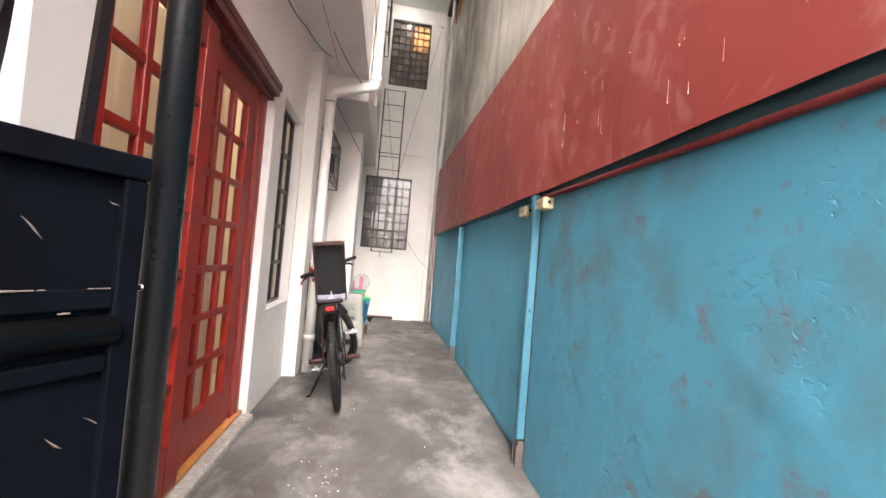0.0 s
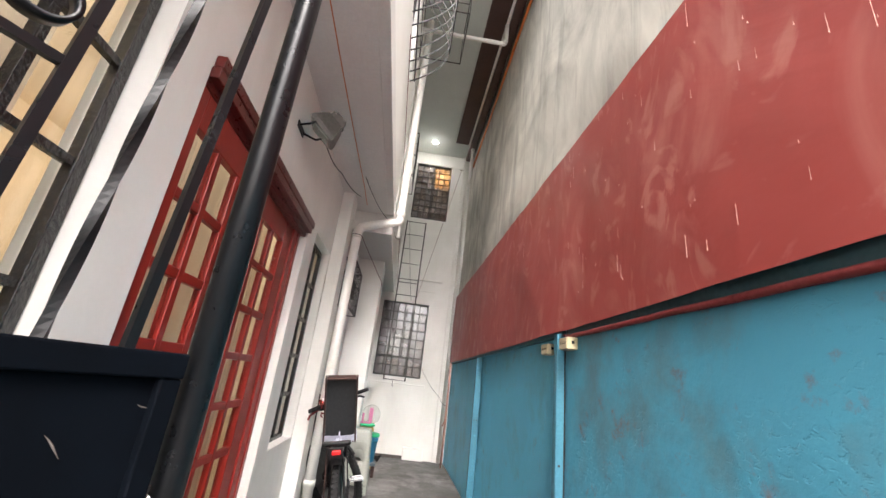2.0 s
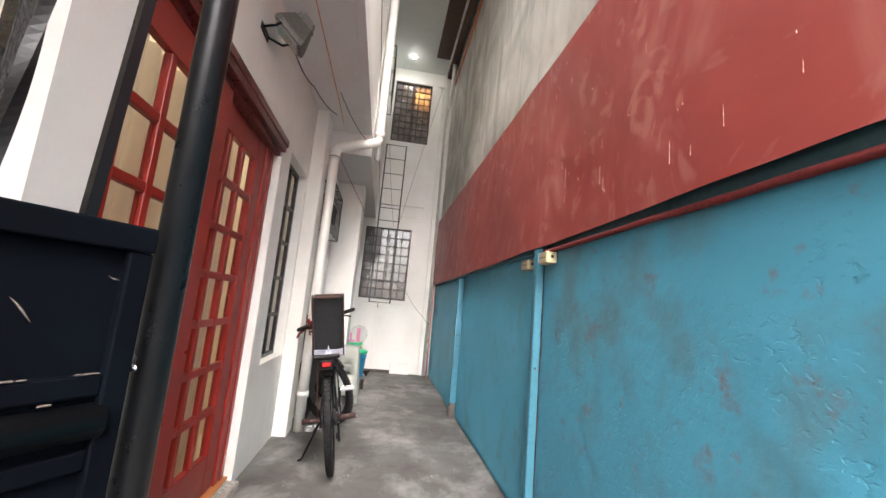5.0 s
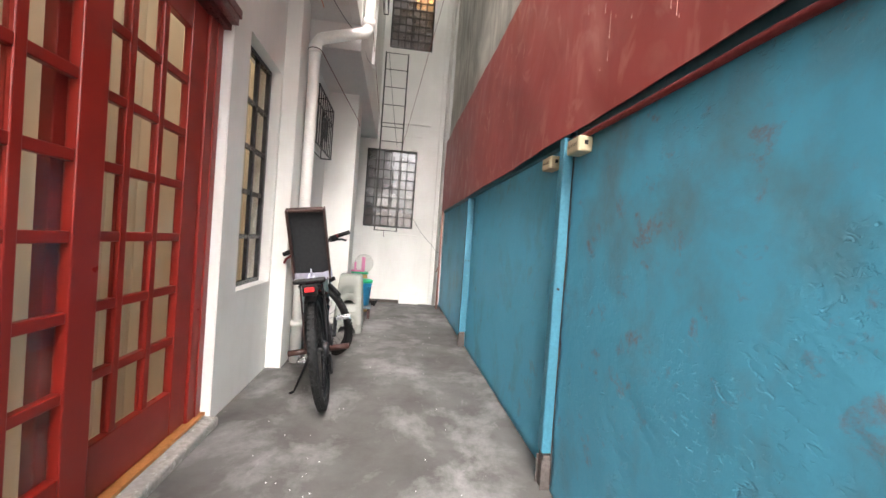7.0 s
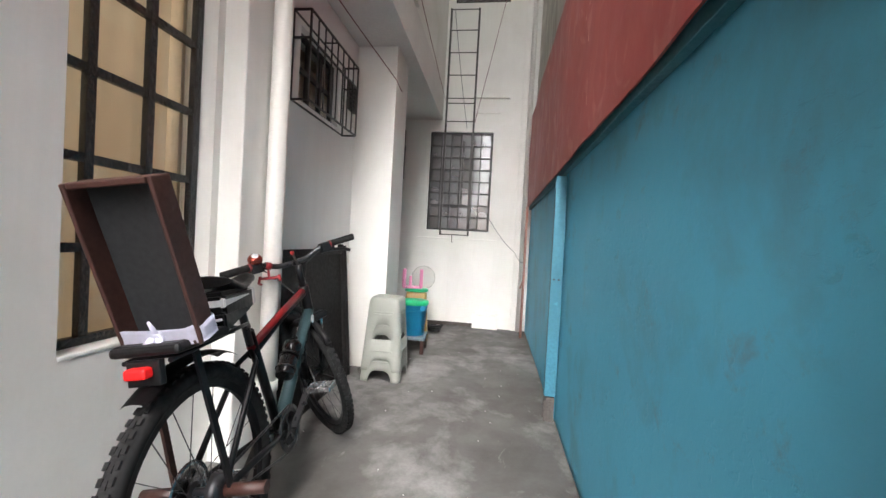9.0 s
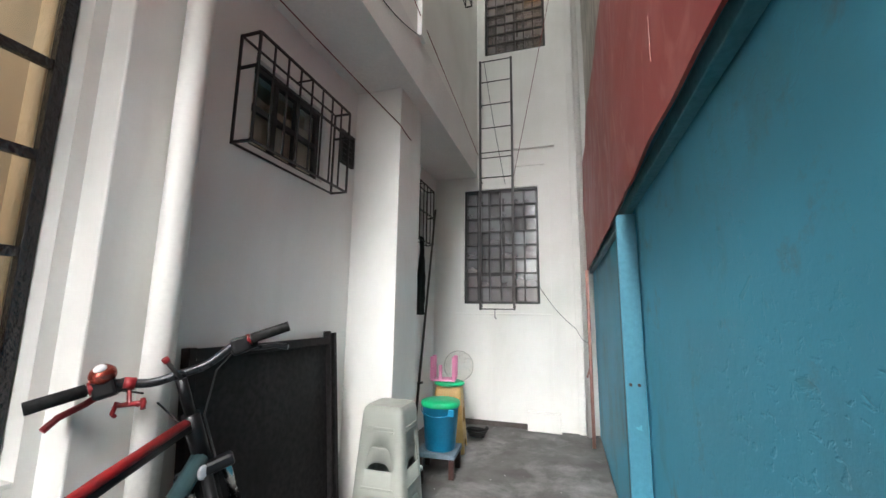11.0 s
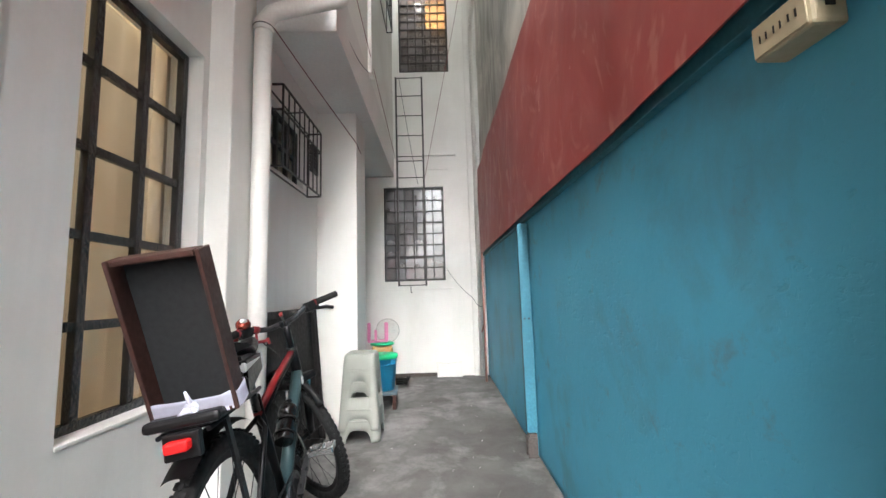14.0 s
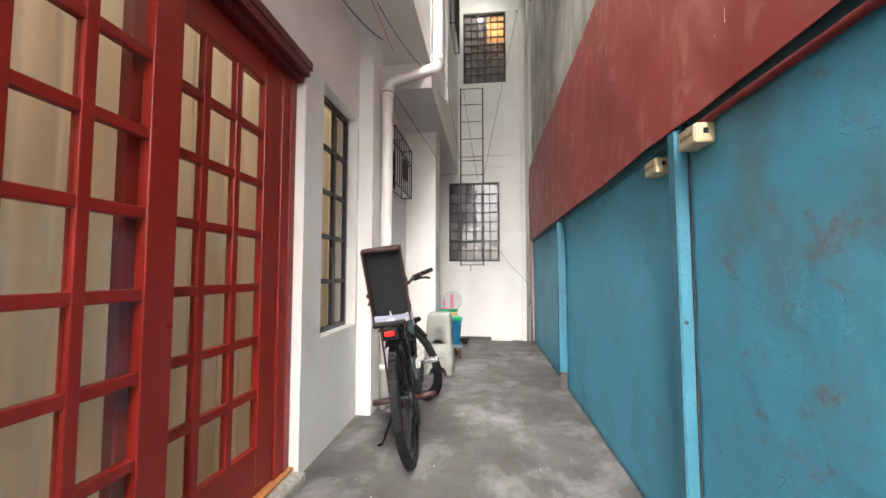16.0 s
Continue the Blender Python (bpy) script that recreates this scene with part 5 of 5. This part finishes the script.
for s in (-1, 1):
    pipe_part("brake_cable", [along(s * 0.18), STEER @ (BARC + Vector((0.08, s * 0.09, -0.02))), STEER @ (HEADHI + Vector((0.07, s * 0.03, -0.02))), HEADLO + Vector((0.03, s * 0.03, -0.05))], 0.003, BLACKCORD, n=5)
# saddle with cover
pipe_part("seat_post", [SEATTOP - Vector((0, 0, 0.05)), Vector((0.25, 0, 0.86))], 0.0135, STEELDARK)
b = B()
rows = []
for i in range(13):
    u = i / 12
    w = 0.075 * (1 - u) ** 0.8 + 0.018
    rows.append([b.verts.new((0.075 + 0.27 * u, w * math.cos(a), 0.872 + 0.016 * math.sin(a) + 0.012 * math.cos(u * 6.28) - 0.006 * u)) for a in [2 * math.pi * j / 14 for j in range(14)]])
for p, q in zip(rows, rows[1:]):
    for j in range(14):
        b.faces.new((p[j], p[(j + 1) % 14], q[(j + 1) % 14], q[j])).smooth = True
b.faces.new(rows[0][::-1])
b.faces.new(rows[-1])
sad = part("saddle", b, BLACKPLASTIC, bike, "black padded saddle with worn top")
b = B()
rows = []
for i in range(11):
    u = i / 10
    w = (0.06 * (1 - u) ** 0.8 + 0.014)
    rows.append([b.verts.new((0.08 + 0.25 * u, w * math.cos(a), 0.876 + 0.016 * math.sin(a) + 0.012 * math.cos(u * 6.28) - 0.006 * u)) for a in [math.pi * j / 8 for j in range(9)]])
for p, q in zip(rows, rows[1:]):
    for j in range(8):
        b.faces.new((p[j], p[j + 1], q[j + 1], q[j])).smooth = True
bmesh.ops.solidify(b, geom=b.faces[:], thickness=0.004)
part("saddle_top", b, BLACKPLASTIC, sad, "black saddle top")
BAGAT = Vector((0.0, -0.028, 0.0))
# bag hung at the side of the saddle: a wedge with black panels and white edges
def wedge(b, x0, x1, w0, w1, z0a, z0b, z1, soft):
    v = [b.verts.new(Vector((p[0], p[1] * 0.78, p[2])) + BAGAT) for p in ((x0, -w0, z0a), (x1, -w1, z0b), (x1, w1, z0b), (x0, w0, z0a), (x0, -w0, z1), (x1, -w1, z1), (x1, w1, z1), (x0, w0, z1))]
    fs = [b.faces.new([v[i] for i in k]) for k in ((3, 2, 1, 0), (4, 5, 6, 7), (0, 1, 5, 4), (1, 2, 6, 5), (2, 3, 7, 6), (3, 0, 4, 7))]
    bmesh.ops.bevel(b, geom=list({e for f in fs for e in f.edges}), offset=soft, segments=2, affect="EDGES")


b = B()
wedge(b, 0.045, 0.255, 0.070, 0.036, 0.738, 0.785, 0.856, 0.012)
bag = part("saddle_bag", b, BLACKPLASTIC, bike, "small black saddle bag with white bands")
b = B()
wedge(b, 0.039, 0.20, 0.073, 0.047, 0.744, 0.782, 0.800, 0.006)
part("lower_panel", b, BLACKPLASTIC, bag, "black lower bag panel")
b = B()
wedge(b, 0.043, 0.215, 0.0725, 0.0465, 0.812, 0.828, 0.838, 0.004)
part("upper_band", b, SADDLEGREY, bag, "white band round the bag")
b = B()
wedge(b, 0.235, 0.262, 0.041, 0.037, 0.790, 0.797, 0.850, 0.004)
part("front_band", b, SADDLEGREY, bag, "white front band")
b = B()
tube(b, [Vector(p) + BAGAT for p in ((0.036, -0.048, 0.782), (0.033, 0, 0.778), (0.036, 0.048, 0.782))], 0.004, 6)
part("zip", b, SADDLEGREY, bag, "pale zip line")
# carrier, mudguard, tail lamp
for s in (-1, 1):
    pipe_part("carrier_rail", [Vector((-0.14, s * 0.055, 0.725)), Vector((0.20, s * 0.055, 0.74)), Vector((0.27, s * 0.02, 0.72))], 0.006, TUBEBLACK)
    b = B()
    bar(b, Vector((0.0, s * 0.075, R)), Vector((-0.06, s * 0.06, 0.725)), 0.02, 0.008)
    part("carrier_strut", b, WOODBROWN if s > 0 else TUBEBLACK, bike)
    b = B()
    tube(b, [REAR + Vector((0, s * 0.06, 0)), REAR + Vector((0, s * 0.17, 0.0))], 0.017, 10)
    part("foot_peg", b, WOODBROWN, bike, "brown rubber foot peg")
for x in (-0.12, 0.0, 0.12):
    b = B()
    bar(b, (x, -0.055, 0.73), (x, 0.055, 0.73), 0.012, 0.005)
    part("carrier_slat", b, TUBEBLACK, bike)
b = B()
rows = []
for v in arc(REAR, R + 0.035, 62, 122, 16):
    d = (v - REAR).normalized()
    rows.append([b.verts.new(v + Vector((0, y, 0)) - d * (0.012 * (y / 0.032) ** 2)) for y in (-0.032, -0.016, 0, 0.016, 0.032)])
for p, q in zip(rows, rows[1:]):
    for j in range(4):
        b.faces.new((p[j], p[j + 1], q[j + 1], q[j])).smooth = True
bmesh.ops.solidify(b, geom=b.faces[:], thickness=0.002)
part("rear_mudguard", b, BLACKPLASTIC, bike, "dusty black mudguard")
b = B()
quadbox(b, -0.182, -0.155, -0.026, 0.026, 0.695, 0.720, 0.006)
tl = part("tail_lamp", b, REDLAMP, bike, "lit red tail lamp")
b = B()
quadbox(b, -0.155, -0.135, -0.04, 0.04, 0.672, 0.732, 0.004)
part("lamp_holder", b, BLACKPLASTIC, tl)
b = B()
quadbox(b, -0.150, 0.06, -0.085, 0.085, 0.738, 0.765, 0.01)
part("carrier_pad", b, BLACKPLASTIC, bike, "black rubbery carrier pad")
# cranks, chain, pedals, stand
CR = Matrix.Translation(BBK)
b = B()
lathe(b, [(0.06, -0.002), (0.085, -0.002), (0.085, 0.002), (0.06, 0.002), (0.06, -0.002)], 32, CR @ Matrix.Translation((0, -0.045, 0)) @ Matrix.Rotation(radians(90), 4, "X"))
tube(b, [BBK + Vector((0, -0.05, 0)), BBK + Vector((0, 0.05, 0))], 0.018, 10)
for k in range(4):
    a = k * math.pi / 2 + 0.4
    bar(b, BBK + Vector((0, -0.045, 0)), BBK + Vector((0.065 * math.cos(a), -0.045, 0.065 * math.sin(a))), 0.012, 0.004)
part("chainring", b, STEELDARK, bike)
for s, ang in ((-1, 35), (1, 215)):
    e = BBK + Vector((0.17 * math.cos(radians(ang)), s * 0.07, 0.17 * math.sin(radians(ang))))
    b = B()
    bar(b, BBK + Vector((0, s * 0.06, 0)), e, 0.022, 0.012)
    crank = part("crank", b, STEELDARK, bike)
    b = B()
    mm = Matrix.Translation(e + Vector((0, s * 0.055, 0)))
    for y in (-0.045, 0.0, 0.045):
        quadbox(b, -0.04, 0.04, y - 0.004, y + 0.004, -0.012, 0.012, 0.002, mm)
    for x in (-0.04, 0.04):
        quadbox(b, x - 0.004, x + 0.004, -0.048, 0.048, -0.010, 0.010, 0.002, mm)
    part("pedal", b, CHROME, crank, "bright metal cage pedal")
b = B()
for r0, r1 in (((0, 0.032), (0.0, 0.083)), ((0, -0.032), (0.0, -0.083))):
    tube(b, [REAR + Vector((0, -0.045, r0[1])), BBK + Vector((0, -0.045, r1[1]))], 0.004, 6)
part("chain", b, STEELDARK, bike)
b = B()
lathe(b, [(0.02, -0.012), (0.05, -0.012), (0.034, 0.012), (0.02, 0.012)], 24, Matrix.Translation(REAR + Vector((0, -0.042, 0))) @ Matrix.Rotation(radians(90), 4, "X"))
part("cassette", b, STEELDARK, bike)
b = B()
quadbox(b, -0.03, 0.02, -0.065, -0.05, 0.19, 0.31, 0.006)
tube(b, [(0.0, -0.05, 0.22), (0.0, -0.04, 0.22)], 0.022, 10)
part("derailleur", b, BLACKPLASTIC, bike)
inv = LEANED.inverted()
foot = inv @ Vector((-0.20, 3.236, 0.006))
pipe_part("kickstand", [Vector((0.17, 0.05, 0.31)), foot.lerp(Vector((0.17, 0.05, 0.31)), 0.12), foot], 0.008, TUBEBLACK)
pipe_part("kickstand_foot", [foot, foot + Vector((-0.035, 0.02, 0.0))], 0.009, RUBBER)
# drinking bottle on the down tube
mm = Matrix.Translation(BBK.lerp(HEADLO, 0.47) + Vector((-0.045, 0, 0.05))) @ dv.to_track_quat("Z", "Y").to_matrix().to_4x4()
b = B()
lathe(b, [(0.034, -0.08), (0.036, -0.07), (0.036, 0.02), (0.030, 0.03), (0.036, 0.04), (0.036, 0.07), (0.022, 0.085), (0.012, 0.09), (0.012, 0.105), (0.0001, 0.108)], 18, mm)
part("drinking_bottle", b, surf("smoky_bottle_plastic", (0.008, 0.0075, 0.0078), 0.22, 0.0, 0.2, spec=0.35), bike, "dark smoky plastic drinking bottle")
b = B()
for h in (-0.05, 0.01):
    tube(b, [mm @ v for v in arc((0, 0, h), 0.0395, 0, 360, 20, (1, 0, 0), (0, 1, 0))[:-1]], 0.003, 6, closed=True)
part("bottle_cage", b, TUBEBLACK, bike, "thin dark bottle cage")

# ---- tray board tied upright to the carrier ----
TRAY = LEANED @ pose(-0.057, -0.013, 0.765, 0, -17.6, 0) @ pose(0, 0, 0, 1.4, 0, 0)
tr = thing("tray_board", "black tray board with brown wooden rim, standing upright", "tray", TRAY)
W, H = 0.099, 0.398
b = B()
quadbox(b, 0.0, 0.006, -W + 0.01, W - 0.01, 0.01, H - 0.01)
part("panel", b, TRAYBLACK, tr)
for y0, y1, z0, z1 in ((-W, -W + 0.010, 0.0, H), (W - 0.010, W, 0.0, H)):
    b = B()
    quadbox(b, -0.052, 0.010, y0, y1, z0, z1, 0.003)
    part("side_rim", b, WOODBROWN, tr)
for z0, z1 in ((0.0, 0.014), (H - 0.014, H)):
    b = B()
    quadbox(b, -0.052, 0.010, -W + 0.014, W - 0.014, z0, z1, 0.003)
    part("end_rim", b, WOODBROWN, tr, "reddish brown worn rim")
wr = thing("tie_cloth", "white lilac cloth knotted round the tray", "cloth", TRAY)
b = B()
rows = []
for i in range(41):
    u = i / 40 * 2 * math.pi
    x, y = -0.015 + 0.038 * math.copysign(abs(math.cos(u)) ** 0.35, math.cos(u)), (W + 0.006) * math.copysign(abs(math.sin(u)) ** 0.35, math.sin(u))
    rows.append([b.verts.new((x + 0.004 * noise.noise(Vector((u * 3, k, 0))), y, 0.004 + 0.011 * k + 0.006 * noise.noise(Vector((u * 2, k * 0.7, 3))))) for k in range(5)])
for p, q in zip(rows, rows[1:]):
    for j in range(4):
        b.faces.new((p[j], p[j + 1], q[j + 1], q[j])).smooth = True
bmesh.ops.solidify(b, geom=b.faces[:], thickness=0.003)
part("band", b, WHITECLOTH, wr)
b = B()
tube(b, [(-0.055, -0.005, 0.03), (-0.075, -0.012, 0.01)], 0.010, 8, r2=0.004)
tube(b, [(-0.055, 0.0, 0.03), (-0.066, 0.0, 0.075)], 0.008, 8, r2=0.003)
tube(b, [(-0.055, 0.005, 0.03), (-0.075, 0.03, 0.015)], 0.010, 8, r2=0.004)
tube(b, [(-0.050, 0.0, 0.03), (-0.064, 0.0, 0.03)], 0.014, 8)
part("knot", b, WHITECLOTH, wr)

# ---- dark gate panel leaning on the wall ----
pn = thing("spare_gate", "black steel spare gate leaning against the wall", "gate", pose(-0.350, 4.50, 0.0, 0, -4.6, 0))
b = B()
quadbox(b, -0.010, -0.004, -0.50, 0.43, 0.02, 0.94)
part("sheet", b, DUSTYBLACK, pn)
for y0, y1, top in ((-0.50, -0.47, 0.95), (0.36, 0.375, 0.975), (0.405, 0.43, 0.965)):
    b = B()
    quadbox(b, -0.020, 0.022, y0, y1, 0.0, top, 0.003)
    part("upright", b, DUSTYBLACK, pn)
for z0, z1 in ((0.0, 0.04), (0.905, 0.945)):
    b = B()
    quadbox(b, -0.014, 0.016, -0.47, 0.36, z0, z1, 0.003)
    part("rail", b, DUSTYBLACK, pn)

# ---- stacked stools ----


def stool_shell(b, top, base, h, th):
    """A tapered stool with rounded corners, an arched gap between the legs and a slot in each side."""
    us = (0, 0.06, 0.14, 0.21, 0.25, 0.29, 0.37, 0.5, 0.63, 0.71, 0.75, 0.79, 0.86, 0.94)
    n = len(us) * 4
    shells = []
    for inset in (0.0, th):
        rows = []
        for k in range(9):
            row = []
            for side in range(4):
                for u in us:
                    q = min(abs(u - 0.5) / 0.27, 1)
                    dome = (1 - q ** 4) ** 0.5
                    v = (0, 0.05 + 0.11 * dome, 0.22, 0.43, 0.47 + 0.18 * dome, 0.80, 0.93, 0.975, 1.0)[k]
                    half = base + (top - base) * v - inset - (0.004 if k == 7 else 0.014 if k == 8 else 0)
                    x, y = u * 2 - 1, -1.0
                    r = half / (abs(x) ** 9 + abs(y) ** 9) ** (1 / 9)
                    row.append(b.verts.new(Matrix.Rotation(side * math.pi / 2, 3, "Z") @ Vector((x * r, y * r, v * h - (inset if k == 8 else 0)))))
            rows.append(row)
        shells.append(rows)

    def cut(k, i):
        u = us[i % len(us)]
        return (k == 0 and 0.2 < u < 0.79) or (k == 3 and 0.2 < u < 0.79)

    faces = {}
    for g, rows in enumerate(shells):
        for k in range(8):
            for i in range(n):
                if not cut(k, i):
                    q = [rows[k][i], rows[k][(i + 1) % n], rows[k + 1][(i + 1) % n], rows[k + 1][i]]
                    b.faces.new(q if g == 0 else q[::-1]).smooth = k < 7
        b.faces.new(rows[8] if g == 0 else rows[8][::-1])
    out, inn = shells
    for k in range(9):
        for i in range(n):
            above, below = k < 8 and not cut(k, i), k > 0 and not cut(k - 1, i)
            if k < 8 and above != below:
                b.faces.new((out[k][i], inn[k][i], inn[k][(i + 1) % n], out[k][(i + 1) % n]))
    for k in range(8):
        for i in range(n):
            if cut(k, i) != cut(k, i - 1):
                b.faces.new((out[k][i], out[k + 1][i], inn[k + 1][i], inn[k][i]))
    bmesh.ops.recalc_face_normals(b, faces=b.faces)


st = thing("plastic_stool", "grey green moulded plastic stool, stacked on another", "stool", pose(-0.075, 4.972, 0.080, 0, 0, 0), "stacked stools")
b = B()
stool_shell(b, 0.112, 0.150, 0.520, 0.003)
part("shell", b, STOOLGREY, st)
for z, k in ((0.412, 0.1205), (0.395, 0.1215), (0.135, 0.1405)):
    b = B()
    for side in range(4):
        rot = Matrix.Rotation(side * math.pi / 2, 4, "Z")
        quadbox(b, -k * 0.62, k * 0.62, -k - 0.0035, -k + 0.002, z, z + 0.012, 0.002, rot)
    part("raised_rib", b, STOOLGREY, st)
copy_thing(st, pose(-0.075, 4.972, 0.0, 0, 0, 0))

# ---- bucket, yellow stool, pink stool and dome at the alley end ----
YS = thing("small_stool", "mustard yellow plastic stool under the stacked things", "stool", pose(-0.10, 6.20, 0, 0, 0, 8))
b = B()
stool_shell(b, 0.105, 0.14, 0.495, 0.004)
part("shell", b, YELLOWPLASTIC, YS)
b = B()
lathe(b, [(0.118, 0.497), (0.125, 0.50), (0.125, 0.515), (0.11, 0.526), (0.0001, 0.528)], 28)
lid_ob = tagged(new("round_lid", mesh(b, "round_lid", GREENPLASTIC)), "green round plastic lid lying on the stool", "lid")
lid_ob.location = (-0.10, 6.20, 0)
ps = thing("pink_stool", "small pink plastic stool turned upside down", "stool", pose(-0.145, 6.19, 0.529, 0, 0, 10))
b = B()
quadbox(b, -0.10, 0.10, -0.075, 0.075, 0.0, 0.016, 0.006)
part("seat", b, PINK, ps)
for x in (-0.09, 0.09):
    for y in (-0.065, 0.065):
        b = B()
        quadbox(b, x - 0.017, x + 0.017, y - 0.012, y + 0.012, 0.014, 0.195, 0.004)
        part("leg", b, PINK, ps)
b = B()
quadbox(b, -0.035, -0.008, -0.078, -0.062, 0.014, 0.13, 0.004)
part("handle", b, PINK, ps)
dm = thing("clear_cover", "clear round plastic cover leaning behind stool", "cover", pose(-0.06, 6.34, 0.63, 82, 0, 10))
b = B()
lathe(b, [(0.125, 0.0), (0.12, 0.02), (0.095, 0.05), (0.05, 0.068), (0.0001, 0.072)], 30)
for f in b.faces[:]:
    if len(f.verts) > 4:
        b.faces.remove(f)
bmesh.ops.solidify(b, geom=b.faces[:], thickness=0.0015)
part("dome", b, CLEARPLASTIC, dm)
b = B()
tube(b, arc((0, 0, 0), 0.126, 0, 360, 36, (1, 0, 0), (0, 1, 0))[:-1], 0.004, 6, closed=True)
part("rim", b, CLEARPLASTIC, dm)

cr = thing("low_crate", "low dark plastic crate under the bucket", "crate", pose(-0.03, 5.72, 0, 0, 0, 4))
for x in (-0.11, 0.11):
    for y in (-0.11, 0.11):
        b = B()
        quadbox(b, x - 0.018, x + 0.018, y - 0.018, y + 0.018, 0.0, 0.125, 0.003)
        part("leg", b, WOODBROWN, cr)
b = B()
quadbox(b, -0.135, 0.135, -0.135, 0.135, 0.125, 0.155, 0.005)
part("top", b, surf("grey_blue_board", (0.12, 0.17, 0.2), 0.6), cr)
bk = thing("bucket", "blue plastic bucket with green lid", "bucket", pose(-0.025, 5.72, 0.155))
b = B()
lathe(b, [(0.100, 0.0), (0.104, 0.003), (0.126, 0.275), (0.132, 0.278), (0.132, 0.292)], 32)
part("body", b, BUCKETBLUE, bk)
b = B()
lathe(b, [(0.135, 0.282), (0.138, 0.286), (0.138, 0.31), (0.130, 0.318), (0.06, 0.324), (0.0001, 0.324)], 32)
part("lid", b, GREENPLASTIC, bk, "green plastic lid")
b = B()
tube(b, arc((0, -0.006, 0.275), 0.135, 190, 350, 24, (1, 0, 0), (0, 0.94, 0.34)), 0.003, 6)
part("handle", b, BUCKETBLUE, bk)
b = B()
quadbox(b, 0.085, 0.128, -0.11, -0.085, 0.235, 0.278, 0.005)
part("lug", b, BUCKETBLUE, bk)

# things on the floor at the alley end
hs = thing("coiled_hose", "dark rubber hose coiled on the floor", "hose", (0.055, 6.55, 0.0))
b = B()
tube(b, [Vector((0.055 * math.cos(a * 0.5) * (1 + 0.02 * a), 0.05 * math.sin(a * 0.5), 0.013 + 0.0018 * a)) for a in range(40)], 0.012, 8)
part("coil", b, RUBBER, hs)
jar = thing("glass_jar", "small brown jar with white lid by crate", "jar", (-0.105, 5.50, 0.0))
b = B()
lathe(b, [(0.035, 0.0), (0.038, 0.006), (0.038, 0.07), (0.03, 0.08)], 18)
part("body", b, RUST, jar)
b = B()
lathe(b, [(0.031, 0.08), (0.031, 0.098), (0.0001, 0.1)], 18)
part("lid", b, SIGN, jar)
bt = thing("lying_bottle", "clear bottle with black cap lying on floor", "bottle", pose(-0.235, 4.99, 0.03, 0, 90, 60))
b = B()
lathe(b, [(0.028, -0.05), (0.03, -0.045), (0.03, 0.03), (0.012, 0.06)], 16)
part("body", b, CLEARPLASTIC, bt)
b = B()
lathe(b, [(0.014, 0.06), (0.014, 0.085), (0.0001, 0.087)], 14)
part("cap", b, BLACKPLASTIC, bt)

# rod and cloth beside the column
rd = thing("leaning_rod", "thin dark metal rod leaning in the corner", "rod")
b = B()
tube(b, [(-0.26, 5.78, 0.0), (-0.46, 6.84, 2.17)], 0.011, 8)
part("shaft", b, GREYSTEEL, rd)
b = B()
tube(b, [(-0.31, 6.0, 0.52), (-0.27, 6.02, 0.53)], 0.010, 6)
part("clip", b, GREYSTEEL, rd)
ct = thing("hanging_cloth", "black cloth hanging from the small cage", "cloth")
b = B()
rows = []
for k in range(15):
    z = 1.78 - 0.72 * k / 14
    w = 0.05 + 0.05 * math.sin(k / 14 * 2.6) + 0.01 * math.sin(k * 1.9)
    rows.append([b.verts.new((-0.425 + 0.016 * math.sin(j * 1.4 + k * 0.3), 6.34 + (j / 8 - 0.5) * 2 * w + 0.02 * math.sin(k * 0.5), z)) for j in range(9)])
for p, q in zip(rows, rows[1:]):
    for j in range(8):
        b.faces.new((p[j], p[j + 1], q[j + 1], q[j])).smooth = True
bmesh.ops.solidify(b, geom=b.faces[:], thickness=0.003)
part("drape", b, DARKCLOTH, ct)
